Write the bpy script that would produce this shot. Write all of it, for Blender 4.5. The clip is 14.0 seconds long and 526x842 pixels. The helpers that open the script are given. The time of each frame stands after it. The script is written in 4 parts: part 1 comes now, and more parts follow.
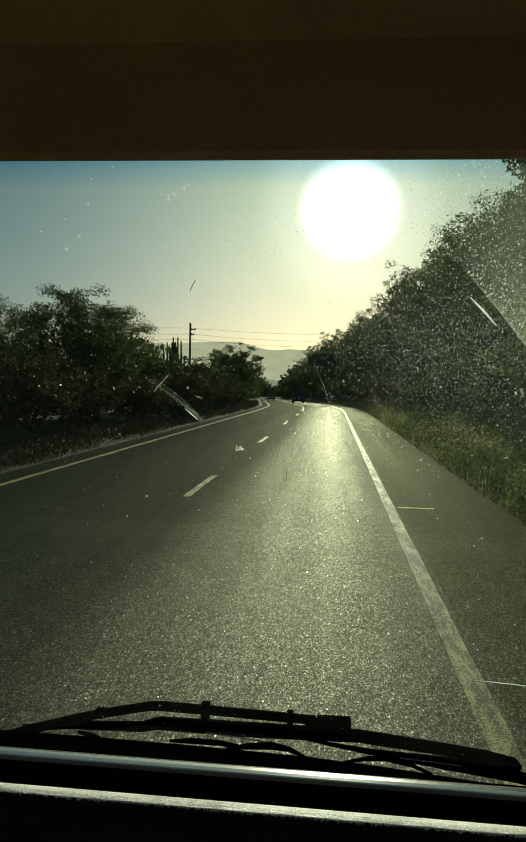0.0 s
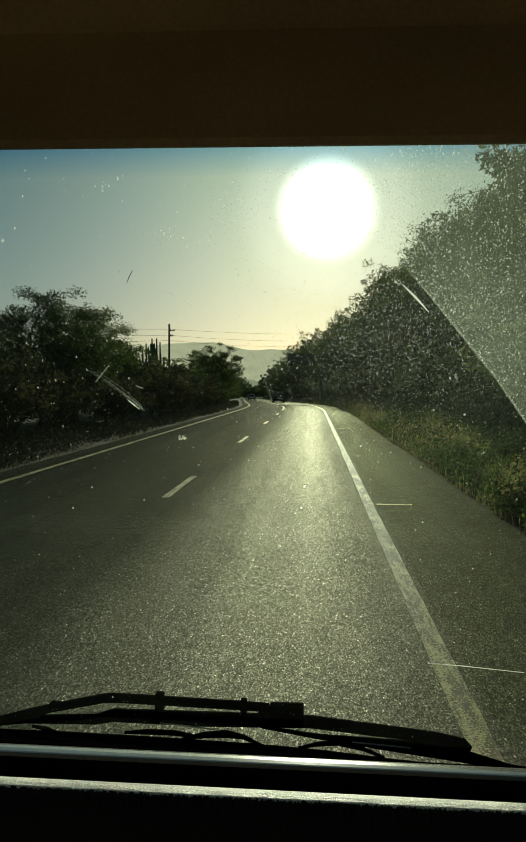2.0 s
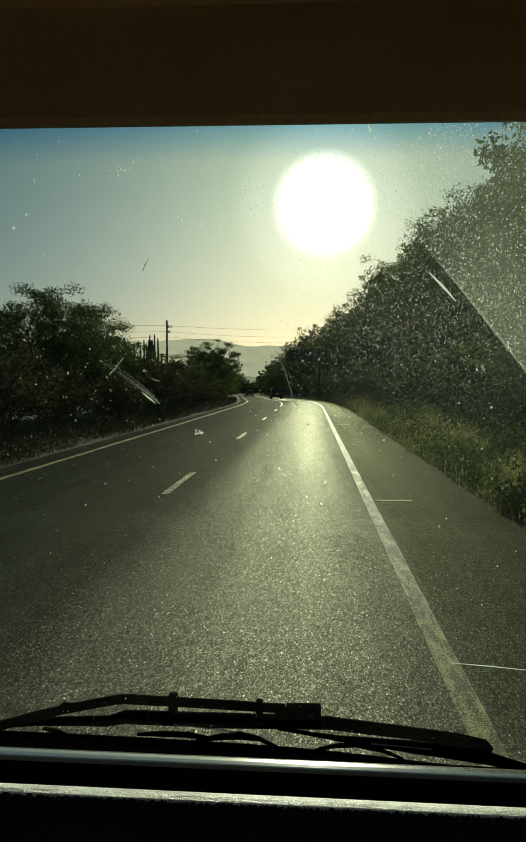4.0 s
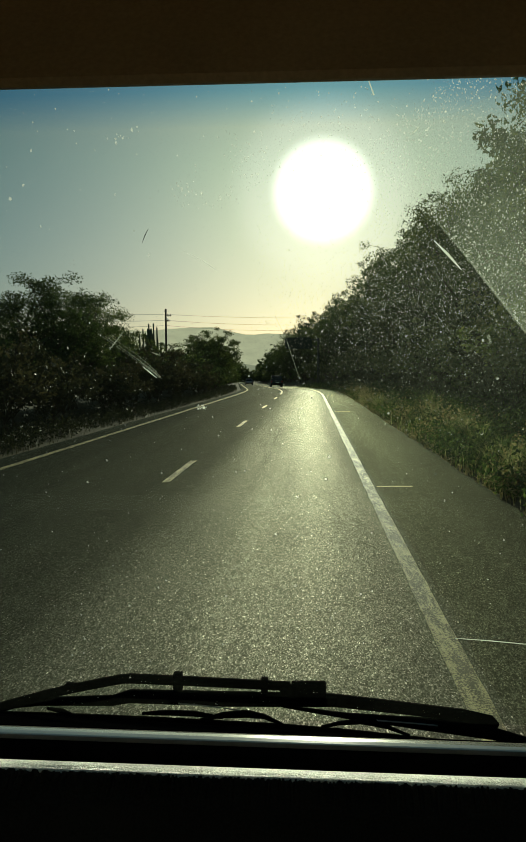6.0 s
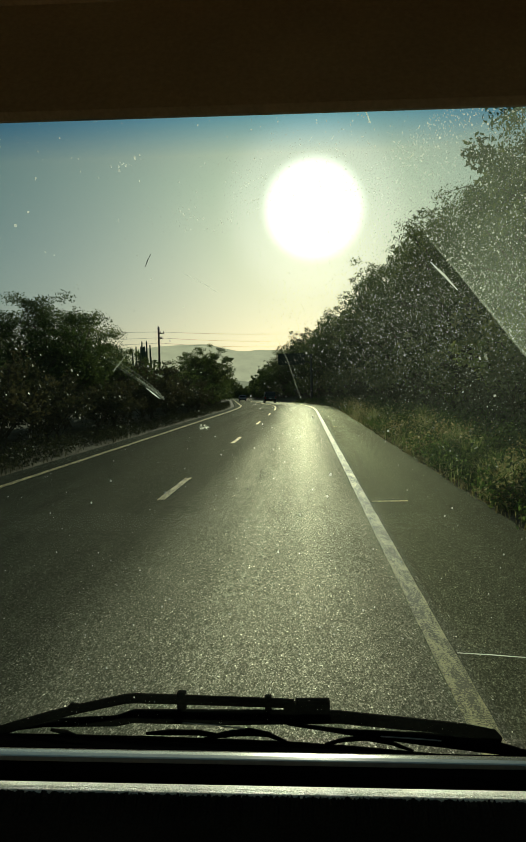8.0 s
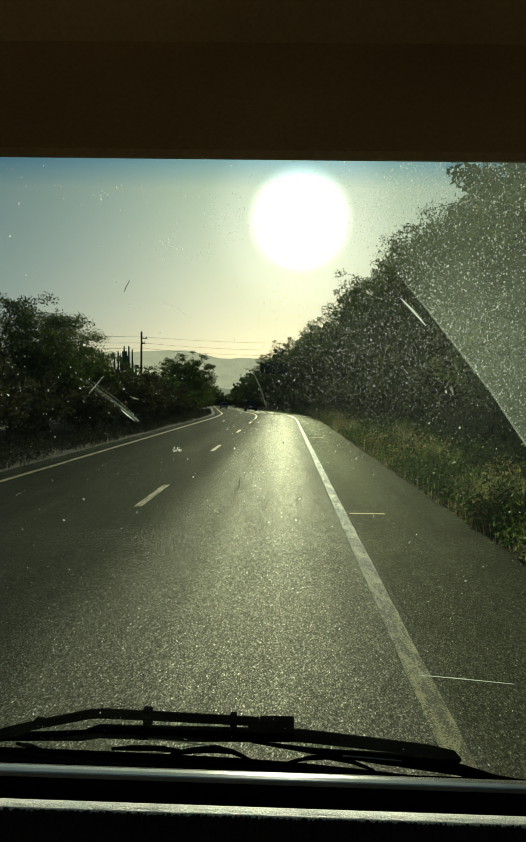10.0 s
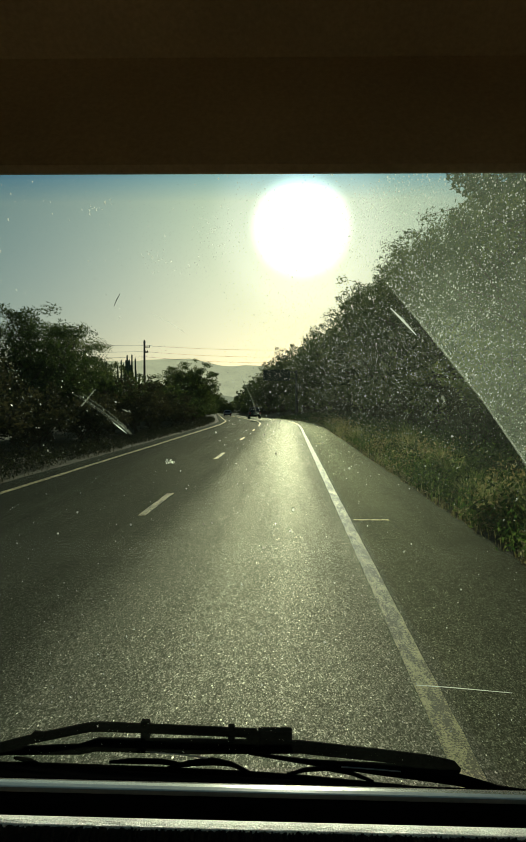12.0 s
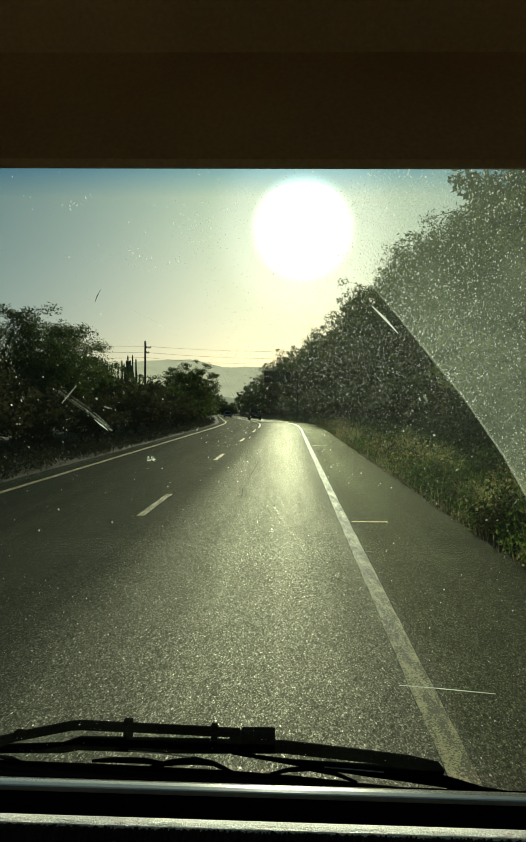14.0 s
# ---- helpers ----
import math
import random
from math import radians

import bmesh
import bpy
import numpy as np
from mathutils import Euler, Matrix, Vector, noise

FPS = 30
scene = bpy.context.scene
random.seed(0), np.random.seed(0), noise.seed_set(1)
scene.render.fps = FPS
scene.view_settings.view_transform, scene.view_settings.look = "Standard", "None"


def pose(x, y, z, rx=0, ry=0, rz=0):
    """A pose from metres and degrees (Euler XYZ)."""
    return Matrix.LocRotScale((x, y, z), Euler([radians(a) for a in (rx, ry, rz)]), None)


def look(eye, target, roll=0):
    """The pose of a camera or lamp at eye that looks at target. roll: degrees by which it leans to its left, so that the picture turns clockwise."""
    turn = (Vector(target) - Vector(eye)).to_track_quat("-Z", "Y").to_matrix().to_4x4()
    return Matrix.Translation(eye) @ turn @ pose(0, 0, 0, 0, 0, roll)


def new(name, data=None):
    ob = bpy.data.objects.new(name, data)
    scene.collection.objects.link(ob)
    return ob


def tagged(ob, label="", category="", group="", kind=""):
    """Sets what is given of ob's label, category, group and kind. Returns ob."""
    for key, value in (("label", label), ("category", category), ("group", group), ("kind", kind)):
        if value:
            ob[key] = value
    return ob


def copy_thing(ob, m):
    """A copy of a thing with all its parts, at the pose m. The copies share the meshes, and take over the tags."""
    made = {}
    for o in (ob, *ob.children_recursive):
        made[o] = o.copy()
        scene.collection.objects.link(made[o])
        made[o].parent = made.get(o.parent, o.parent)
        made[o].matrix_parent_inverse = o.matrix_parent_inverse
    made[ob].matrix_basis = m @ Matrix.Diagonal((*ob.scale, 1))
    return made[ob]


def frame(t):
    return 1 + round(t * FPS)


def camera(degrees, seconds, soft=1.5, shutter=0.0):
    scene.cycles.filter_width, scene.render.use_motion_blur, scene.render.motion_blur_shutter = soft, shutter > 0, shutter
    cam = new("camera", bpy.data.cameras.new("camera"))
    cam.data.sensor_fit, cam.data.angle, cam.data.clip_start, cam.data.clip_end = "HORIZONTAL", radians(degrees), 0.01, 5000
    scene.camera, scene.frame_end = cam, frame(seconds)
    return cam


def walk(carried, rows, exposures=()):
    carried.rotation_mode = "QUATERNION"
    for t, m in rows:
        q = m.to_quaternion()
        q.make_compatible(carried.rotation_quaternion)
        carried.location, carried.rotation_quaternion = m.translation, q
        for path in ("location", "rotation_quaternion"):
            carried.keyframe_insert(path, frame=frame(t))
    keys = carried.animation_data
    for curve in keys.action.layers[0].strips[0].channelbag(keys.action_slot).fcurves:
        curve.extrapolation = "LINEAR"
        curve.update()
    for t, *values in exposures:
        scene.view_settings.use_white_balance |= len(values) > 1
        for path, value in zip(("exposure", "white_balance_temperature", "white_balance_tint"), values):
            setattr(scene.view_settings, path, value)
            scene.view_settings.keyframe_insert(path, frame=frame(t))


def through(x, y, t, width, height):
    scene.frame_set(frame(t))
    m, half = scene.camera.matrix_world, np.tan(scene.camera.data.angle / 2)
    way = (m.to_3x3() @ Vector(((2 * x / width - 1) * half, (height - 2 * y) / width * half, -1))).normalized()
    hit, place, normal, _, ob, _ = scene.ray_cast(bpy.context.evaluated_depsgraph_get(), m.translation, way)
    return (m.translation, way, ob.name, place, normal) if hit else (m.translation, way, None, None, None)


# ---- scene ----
cam = camera(42.0, 14.0, soft=1.6)
PATH = [
    (0, -0.0219, -0.0062, 1.8123, 88.2132, -1.1202, 4.8478),
    (0.5, -0.0064, 0.0011, 1.8142, 88.0995, -1.1184, 4.5475),
    (1, -0.003, -0.001, 1.8154, 88.0318, 0.1541, 4.2986),
    (1.5, -0.0081, -0.0047, 1.8019, 87.812, -0.2516, 4.2034),
    (2, 0.0223, -0.0119, 1.8003, 88.2438, -0.2222, 3.2299),
    (2.5, 0.0094, 0.0044, 1.797, 88.2093, 0.1558, 3.2959),
    (3, 0.0045, 0.0089, 1.7973, 88.3452, 0.1224, 3.1773),
    (5.5, -0.0115, 0.0179, 1.7878, 86.9858, -0.2388, 3.0325),
    (6, -0.0061, 0.0197, 1.7813, 86.9472, 0.4421, 3.0279),
    (6.5, -0.0197, 0.0085, 1.7963, 87.6572, 0.5208, 2.9485),
    (7, -0.0119, 0.0124, 1.7935, 87.5592, 0.8623, 2.7974),
    (7.5, -0.014, 0.003, 1.7978, 88.1724, 0.8498, 2.6664),
    (8, -0.0141, 0.0085, 1.7851, 88.2841, 1.1259, 2.4871),
    (8.5, -0.005, -0.0032, 1.7905, 88.1948, 0.6012, 2.023),
    (9, -0.0086, -0.0117, 1.7988, 88.7195, 0.0771, 1.327),
    (11.5, 0.0068, -0.004, 1.8064, 89.2421, -0.9918, 0.9943),
    (12, 0.0086, -0.009, 1.8081, 89.5686, 0.1155, 1.2128),
    (12.5, 0.0116, -0.0074, 1.8056, 89.6155, -0.0515, 1.063),
    (13, 0.0144, -0.0071, 1.7992, 89.6767, -0.2479, 1.1676),
    (13.5, 0.0233, -0.0152, 1.806, 90.3255, -0.1299, 1.1021),
    (14, 0.029, -0.0058, 1.8041, 89.6897, -0.2408, 1.2535),
]
walk(cam, [(t, pose(*p)) for t, *p in PATH], exposures=[(t, e + 0.05, 6800, -12) for t, e in ((0.0, -0.57), (1.5, -0.68), (6.0, -0.65), (9.0, -0.64), (12.0, -0.53), (14.0, -0.46))])

# ---- daylight: a low sun straight ahead in a hazy sky ----
SUN_AZ, SUN_EL = radians(2.03), radians(15.37)
SUN = Vector((math.sin(SUN_AZ) * math.cos(SUN_EL), math.cos(SUN_AZ) * math.cos(SUN_EL), math.sin(SUN_EL)))
world = bpy.data.worlds.new("sky")
scene.world = world
world.use_nodes = True
wt = world.node_tree
wt.nodes.clear()
sky = wt.nodes.new("ShaderNodeTexSky")
sky.sky_type, sky.sun_disc = "NISHITA", False
sky.sun_elevation, sky.sun_rotation = SUN_EL, SUN_AZ
sky.altitude, sky.air_density, sky.dust_density, sky.ozone_density = 600, 1.0, 1.2, 1.5
coord = wt.nodes.new("ShaderNodeTexCoord")
dot = wt.nodes.new("ShaderNodeVectorMath")
dot.operation = "DOT_PRODUCT"
dot.inputs[1].default_value = SUN
wt.links.new(coord.outputs["Generated"], dot.inputs[0])


def aureole(near_deg, far_deg, colour, strength):
    """Brightness that falls off from the sun's place outwards."""
    m = wt.nodes.new("ShaderNodeMapRange")
    m.interpolation_type = "SMOOTHERSTEP"
    m.inputs["From Min"].default_value = math.cos(radians(far_deg))
    m.inputs["From Max"].default_value = math.cos(radians(near_deg))
    wt.links.new(dot.outputs["Value"], m.inputs["Value"])
    b = wt.nodes.new("ShaderNodeBackground")
    b.inputs["Color"].default_value = (*colour, 1)
    mul = wt.nodes.new("ShaderNodeMath")
    mul.operation = "MULTIPLY"
    mul.inputs[1].default_value = strength
    wt.links.new(m.outputs["Result"], mul.inputs[0])
    wt.links.new(mul.outputs[0], b.inputs["Strength"])
    return b


sky_bg = wt.nodes.new("ShaderNodeBackground")
sky_bg.inputs["Strength"].default_value = 0.056
# haze: creamy towards the horizon, clear and greenish higher up
up = wt.nodes.new("ShaderNodeSeparateXYZ")
wt.links.new(coord.outputs["Generated"], up.inputs[0])
haze = wt.nodes.new("ShaderNodeValToRGB")
haze.color_ramp.elements[0].position, haze.color_ramp.elements[0].color = 0.0, (1.0, 0.86, 1.0, 1)
haze.color_ramp.elements[1].position, haze.color_ramp.elements[1].color = 0.3, (0.85, 1.0, 0.96, 1)
wt.links.new(up.outputs[2], haze.inputs[0])
tinted = wt.nodes.new("ShaderNodeVectorMath")
tinted.operation = "MULTIPLY"
wt.links.new(sky.outputs["Color"], tinted.inputs[0])
wt.links.new(haze.outputs["Color"], tinted.inputs[1])
wt.links.new(tinted.outputs[0], sky_bg.inputs["Color"])
last = sky_bg
for ring in (aureole(1.0, 4.7, (1.0, 0.9, 0.95), 2.2), aureole(3.0, 8.5, (1.0, 0.77, 1.0), 0.25), aureole(5.0, 30.0, (1.0, 0.72, 1.0), 0.06)):
    add = wt.nodes.new("ShaderNodeAddShader")
    wt.links.new(last.outputs[0], add.inputs[0])
    wt.links.new(ring.outputs[0], add.inputs[1])
    last = add
wt.links.new(last.outputs[0], wt.nodes.new("ShaderNodeOutputWorld").inputs["Surface"])

sun_data = bpy.data.lights.new("sun", "SUN")
sun_data.energy, sun_data.angle, sun_data.color = 3.0, radians(0.53), (1.0, 0.93, 0.8)
sun = new("sun", sun_data)
sun.matrix_world = look(SUN * 400, (0, 0, 0))

# ---- materials ----


def node_mat(name):
    m = bpy.data.materials.new(name)
    m.use_nodes = True
    t = m.node_tree
    t.nodes.clear()
    out = t.nodes.new("ShaderNodeOutputMaterial")

    def add_node(kind, links=(), **values):
        n = t.nodes.new("ShaderNode" + kind)
        for k, v in values.items():
            k = k.replace("_", " ")
            for s in n.inputs:
                if s.name == k:
                    s.default_value = v
                    break
        for socket, source in links:
            t.links.new(source, n.inputs[socket])
        return n
    return m, t, add_node, out


def ramp(add_node, source, stops):
    r = add_node("ValToRGB", [("Fac", source)])
    els = r.color_ramp.elements
    while len(els) < len(stops):
        els.new(0.5)
    for e, (p, c) in zip(els, stops):
        e.position, e.color = p, (*c, 1)
    return r


def surface(name, dark, light, grain=40.0, blotch=1.5, rough=(0.5, 0.7), bump=0.2, depth=0.003, metal=0.0, spec=0.5):
    """A solid surface with variation at two scales, uneven gloss and fine relief."""
    m, t, N, out = node_mat(name)
    co = N("TexCoord").outputs["Object"]
    fine = N("TexNoise", [("Vector", co)], Scale=grain, Detail=4.0, Roughness=0.65)
    big = N("TexNoise", [("Vector", co)], Scale=blotch, Detail=3.0)
    both = N("Math", [(0, fine.outputs["Fac"]), (1, big.outputs["Fac"])])
    both.operation = "ADD"
    half = N("Math", [(0, both.outputs[0])])
    half.operation = "MULTIPLY"
    half.inputs[1].default_value = 0.5
    col = ramp(N, half.outputs[0], [(0.35, dark), (0.65, light)])
    ro = N("MapRange", [("Value", big.outputs["Fac"])], From_Min=0.3, From_Max=0.7, To_Min=rough[0], To_Max=rough[1])
    bp = N("Bump", [("Height", fine.outputs["Fac"])], Strength=bump, Distance=depth)
    p = N("BsdfPrincipled", [("Base Color", col.outputs["Color"]), ("Roughness", ro.outputs[0]), ("Normal", bp.outputs[0])], Metallic=metal)
    p.inputs["Specular IOR Level"].default_value = spec
    if spec < 0.1:
        # matt, dusty black without any sheen
        p = N("BsdfDiffuse", [("Color", col.outputs["Color"]), ("Normal", bp.outputs[0])], Roughness=0.9)
    t.links.new(p.outputs[0], out.inputs["Surface"])
    return m


def leaf_mat(name, tones, through=0.35, rough=0.55):
    """Leaves: a tone for each leaf, and light that comes through them."""
    m, t, N, out = node_mat(name)
    isl = N("NewGeometry").outputs["Random Per Island"]
    obj = N("ObjectInfo").outputs["Random"]
    mixv = N("Math", [(0, isl), (1, obj)])
    mixv.operation = "ADD"
    halfv = N("Math", [(0, mixv.outputs[0])])
    halfv.operation = "MULTIPLY"
    halfv.inputs[1].default_value = 0.5
    step = 1.0 / (len(tones) - 1)
    col = ramp(N, halfv.outputs[0], [(0.15 + 0.7 * i * step, c) for i, c in enumerate(tones)])
    p = N("BsdfPrincipled", [("Base Color", col.outputs["Color"])], Roughness=rough)
    p.inputs["Specular IOR Level"].default_value = 0.3
    tr = N("BsdfTranslucent", [("Color", col.outputs["Color"])])
    mx = N("MixShader", [(1, p.outputs[0]), (2, tr.outputs[0])], Fac=through)
    t.links.new(mx.outputs[0], out.inputs["Surface"])
    return m


def asphalt_mat(name, dark, light, tracks, gloss):
    """Coarse stone chippings in bitumen; the wheel tracks are worn smoother."""
    m, t, N, out = node_mat(name)
    co = N("TexCoord").outputs["Object"]
    uv = N("TexCoord").outputs["UV"]
    along = N("Mapping", [("Vector", co)])
    along.inputs["Scale"].default_value = (1.0, 0.55, 1.0)
    vor = N("TexVoronoi", [("Vector", along.outputs[0])], Scale=150.0, Randomness=1.0)
    small = N("TexNoise", [("Vector", co)], Scale=260.0, Detail=3.0)
    mid = N("TexNoise", [("Vector", co)], Scale=6.0, Detail=5.0, Roughness=0.7)
    stretch = N("Mapping", [("Vector", co)])
    stretch.inputs["Scale"].default_value = (1.7, 0.05, 1.0)
    big = N("TexNoise", [("Vector", stretch.outputs[0])], Scale=1.0, Detail=4.0, Roughness=0.6)
    stone = N("SeparateColor", [(0, vor.outputs["Color"])])
    fac = N("Math", [(0, stone.outputs[0]), (1, big.outputs["Fac"])])
    fac.operation = "ADD"
    fac2 = N("Math", [(0, fac.outputs[0]), (1, mid.outputs["Fac"])])
    fac2.operation = "ADD"
    fac3 = N("Math", [(0, fac2.outputs[0])])
    fac3.operation = "MULTIPLY"
    fac3.inputs[1].default_value = 0.3333
    col = ramp(N, fac3.outputs[0], [(0.3, dark), (0.7, light)])
    ro = N("MapRange", [("Value", fac3.outputs[0])], From_Min=0.3, From_Max=0.7, To_Min=0.58, To_Max=0.46)
    rough = ro.outputs[0]
    if tracks:
        ux = N("SeparateXYZ", [(0, uv)]).outputs[0]
        for at in tracks:
            off = N("Math", [(0, ux)])
            off.operation = "SUBTRACT"
            off.inputs[1].default_value = at
            ab = N("Math", [(0, off.outputs[0])])
            ab.operation = "ABSOLUTE"
            w = N("MapRange", [("Value", ab.outputs[0])], From_Min=0.1, From_Max=0.55, To_Min=-0.03, To_Max=0.0)
            w.interpolation_type = "SMOOTHSTEP"
            s = N("Math", [(0, rough), (1, w.outputs[0])])
            s.operation = "ADD"
            rough = s.outputs[0]
    hsum = N("Math", [(0, vor.outputs["Distance"]), (1, small.outputs["Fac"])])
    hsum.operation = "MULTIPLY_ADD"
    hsum.inputs[1].default_value = -1.0
    t.links.new(small.outputs["Fac"], hsum.inputs[2])
    bp = N("Bump", [("Height", hsum.outputs[0])], Strength=0.6, Distance=0.006)
    tilt = N("VectorMath", [(0, vor.outputs["Color"])])
    tilt.operation = "SUBTRACT"
    tilt.inputs[1].default_value = (0.5, 0.5, 0.5)
    less = N("VectorMath", [(0, tilt.outputs[0])])
    less.operation = "MULTIPLY"
    less.inputs[1].default_value = (0.56, 0.36, 0.12)
    plus = N("VectorMath", [(0, bp.outputs[0]), (1, less.outputs[0])])
    plus.operation = "ADD"
    unit = N("VectorMath", [(0, plus.outputs[0])])
    unit.operation = "NORMALIZE"
    dull = N("BsdfDiffuse", [("Color", col.outputs["Color"]), ("Normal", bp.outputs[0])], Roughness=0.8)
    lumps = N("TexVoronoi", [("Vector", along.outputs[0])], Scale=110.0, Randomness=1.0)
    lump = N("SeparateColor", [(0, lumps.outputs["Color"])])
    g1 = N("MapRange", [("Value", stone.outputs[1])], From_Min=0.55, From_Max=1.0, To_Min=0.55, To_Max=2.2)
    g2 = N("MapRange", [("Value", lump.outputs[1])], From_Min=0.3, From_Max=1.0, To_Min=0.6, To_Max=1.5)
    gg = N("Math", [(0, g1.outputs[0]), (1, g2.outputs[0])])
    gg.operation = "MULTIPLY"
    # here and there a polished stone that flashes in the sun
    rare = N("MapRange", [("Value", lump.outputs[2])], From_Min=0.95, From_Max=0.98, To_Min=1.0, To_Max=3.0)
    gr = N("Math", [(0, gg.outputs[0]), (1, rare.outputs[0])])
    gr.operation = "MULTIPLY"
    gg = gr
    tone = N("MapRange", [("Value", big.outputs["Fac"])], From_Min=0.3, From_Max=0.7, To_Min=0.86, To_Max=1.14)
    gt = N("Math", [(0, gg.outputs[0]), (1, tone.outputs[0])])
    gt.operation = "MULTIPLY"
    if tracks:
        # gloss of a worn strip, faded outwards to shape the sun's glare band
        off = N("Math", [(0, ux)])
        off.operation = "ADD"
        off.inputs[1].default_value = 0.38
        ab = N("Math", [(0, off.outputs[0])])
        ab.operation = "ABSOLUTE"
        worn = N("MapRange", [("Value", ab.outputs[0])], From_Min=0.1, From_Max=1.9, To_Min=1.38, To_Max=0.5)
        worn.interpolation_type = "SMOOTHSTEP"
        gw = N("Math", [(0, gt.outputs[0]), (1, worn.outputs[0])])
        gw.operation = "MULTIPLY"
        gt = gw
    gcol = N("VectorMath", [(0, gt.outputs[0])])
    gcol.operation = "MULTIPLY"
    gcol.inputs[1].default_value = gloss
    shine = N("BsdfGlossy", [("Color", gcol.outputs[0]), ("Roughness", rough), ("Normal", unit.outputs[0])])
    p = N("AddShader", [(0, dull.outputs[0]), (1, shine.outputs[0])])
    t.links.new(p.outputs[0], out.inputs["Surface"])
    return m


def paint_mat(name):
    """Road paint, worn through to the stones in places."""
    m, t, N, out = node_mat(name)
    co = N("TexCoord").outputs["Object"]
    drawn = N("Mapping", [("Vector", co)])
    drawn.inputs["Scale"].default_value = (1.0, 0.22, 1.0)
    wear = N("TexNoise", [("Vector", drawn.outputs[0])], Scale=9.0, Detail=9.0, Roughness=0.75)
    chip = N("TexNoise", [("Vector", co)], Scale=70.0, Detail=4.0, Roughness=0.7)
    s = N("Math", [(0, wear.outputs["Fac"]), (1, chip.outputs["Fac"])])
    s.operation = "ADD"
    col = ramp(N, s.outputs[0], [(0.8, (0.88, 0.75, 0.38)), (1.22, (0.68, 0.57, 0.28)), (1.5, (0.26, 0.22, 0.12))])
    bp = N("Bump", [("Height", chip.outputs["Fac"])], Strength=0.5, Distance=0.004)
    p = N("BsdfPrincipled", [("Base Color", col.outputs["Color"]), ("Normal", bp.outputs[0])], Roughness=0.62)
    p.inputs["Specular IOR Level"].default_value = 0.06
    t.links.new(p.outputs[0], out.inputs["Surface"])
    return m


def glass_mat(name, haze, tint):
    """A dusty pane: clear, with a thin film that scatters sunlight, and a blue shade band along its top."""
    m, t, N, out = node_mat(name)
    co = N("TexCoord").outputs["Object"]
    z = N("SeparateXYZ", [(0, co)]).outputs[2]
    band = N("MapRange", [("Value", z)], From_Min=2.018, From_Max=2.048)
    col = ramp(N, band.outputs[0], [(0.0, tint), (1.0, (0.36, 0.66, 0.88))])
    clear = N("BsdfTransparent", [("Color", col.outputs["Color"])])
    film = N("BsdfTranslucent", Color=(0.72, 0.82, 0.62, 1))
    n1 = N("TexNoise", [("Vector", co)], Scale=7.0, Detail=6.0, Roughness=0.7)
    n2 = N("TexNoise", [("Vector", co)], Scale=330.0, Detail=2.0)
    mul = N("Math", [(0, n1.outputs["Fac"]), (1, n2.outputs["Fac"])])
    mul.operation = "MULTIPLY"
    f = N("MapRange", [("Value", mul.outputs[0])], From_Min=0.12, From_Max=0.42, To_Min=0.15 * haze, To_Max=1.7 * haze)
    away = N("VectorMath", [(0, co)])
    away.operation = "DISTANCE"
    away.inputs[1].default_value = (0.19, 0.71, 1.87)
    patch = N("MapRange", [("Value", away.outputs["Value"])], From_Min=0.06, From_Max=0.26, To_Min=2.6, To_Max=0.26)
    patch.interpolation_type = "SMOOTHSTEP"
    dirt = N("Math", [(0, f.outputs[0]), (1, patch.outputs[0])])
    dirt.operation = "MULTIPLY"
    mx = N("MixShader", [(0, dirt.outputs[0]), (1, clear.outputs[0]), (2, film.outputs[0])])
    gl = N("BsdfGlossy", Roughness=0.02)
    top = N("MixShader", [(1, mx.outputs[0]), (2, gl.outputs[0])], Fac=0.012)
    t.links.new(top.outputs[0], out.inputs["Surface"])
    return m


def fleck_mat(name, amount, colour=(0.8, 0.86, 0.74), patchy=False):
    """Dust, dried splashes and scratches on glass: they scatter the light that comes through."""
    m, t, N, out = node_mat(name)
    isl = N("NewGeometry").outputs["Random Per Island"]
    f = N("MapRange", [("Value", isl)], To_Min=amount * 0.25, To_Max=amount)
    if patchy:
        co = N("TexCoord").outputs["Object"]
        n1 = N("TexNoise", [("Vector", co)], Scale=800.0, Detail=3.0, Roughness=0.7)
        n2 = N("TexNoise", [("Vector", co)], Scale=14.0, Detail=4.0)
        f1 = N("MapRange", [("Value", n1.outputs["Fac"])], From_Min=0.4, From_Max=0.64, To_Min=amount * 0.5, To_Max=amount * 1.8)
        f2 = N("MapRange", [("Value", n2.outputs["Fac"])], From_Min=0.3, From_Max=0.7, To_Min=0.75, To_Max=1.25)
        f3 = N("Math", [(0, f1.outputs[0]), (1, f2.outputs[0])])
        f3.operation = "MULTIPLY"
        zz = N("SeparateXYZ", [(0, co)])
        thin = N("MapRange", [("Value", zz.outputs[2])], From_Min=1.92, From_Max=2.03, To_Min=1.0, To_Max=0.8)
        edge = N("MapRange", [("Value", zz.outputs[0])], From_Min=0.07, From_Max=0.19)
        edge.interpolation_type = "SMOOTHSTEP"
        f4 = N("Math", [(0, f3.outputs[0]), (1, thin.outputs[0])])
        f4.operation = "MULTIPLY"
        f = N("Math", [(0, f4.outputs[0]), (1, edge.outputs[0])])
        f.operation = "MULTIPLY"
    film = N("BsdfTranslucent", Color=(*colour, 1))
    clear = N("BsdfTransparent")
    mx = N("MixShader", [(0, f.outputs[0]), (1, clear.outputs[0]), (2, film.outputs[0])])
    t.links.new(mx.outputs[0], out.inputs["Surface"])
    return m


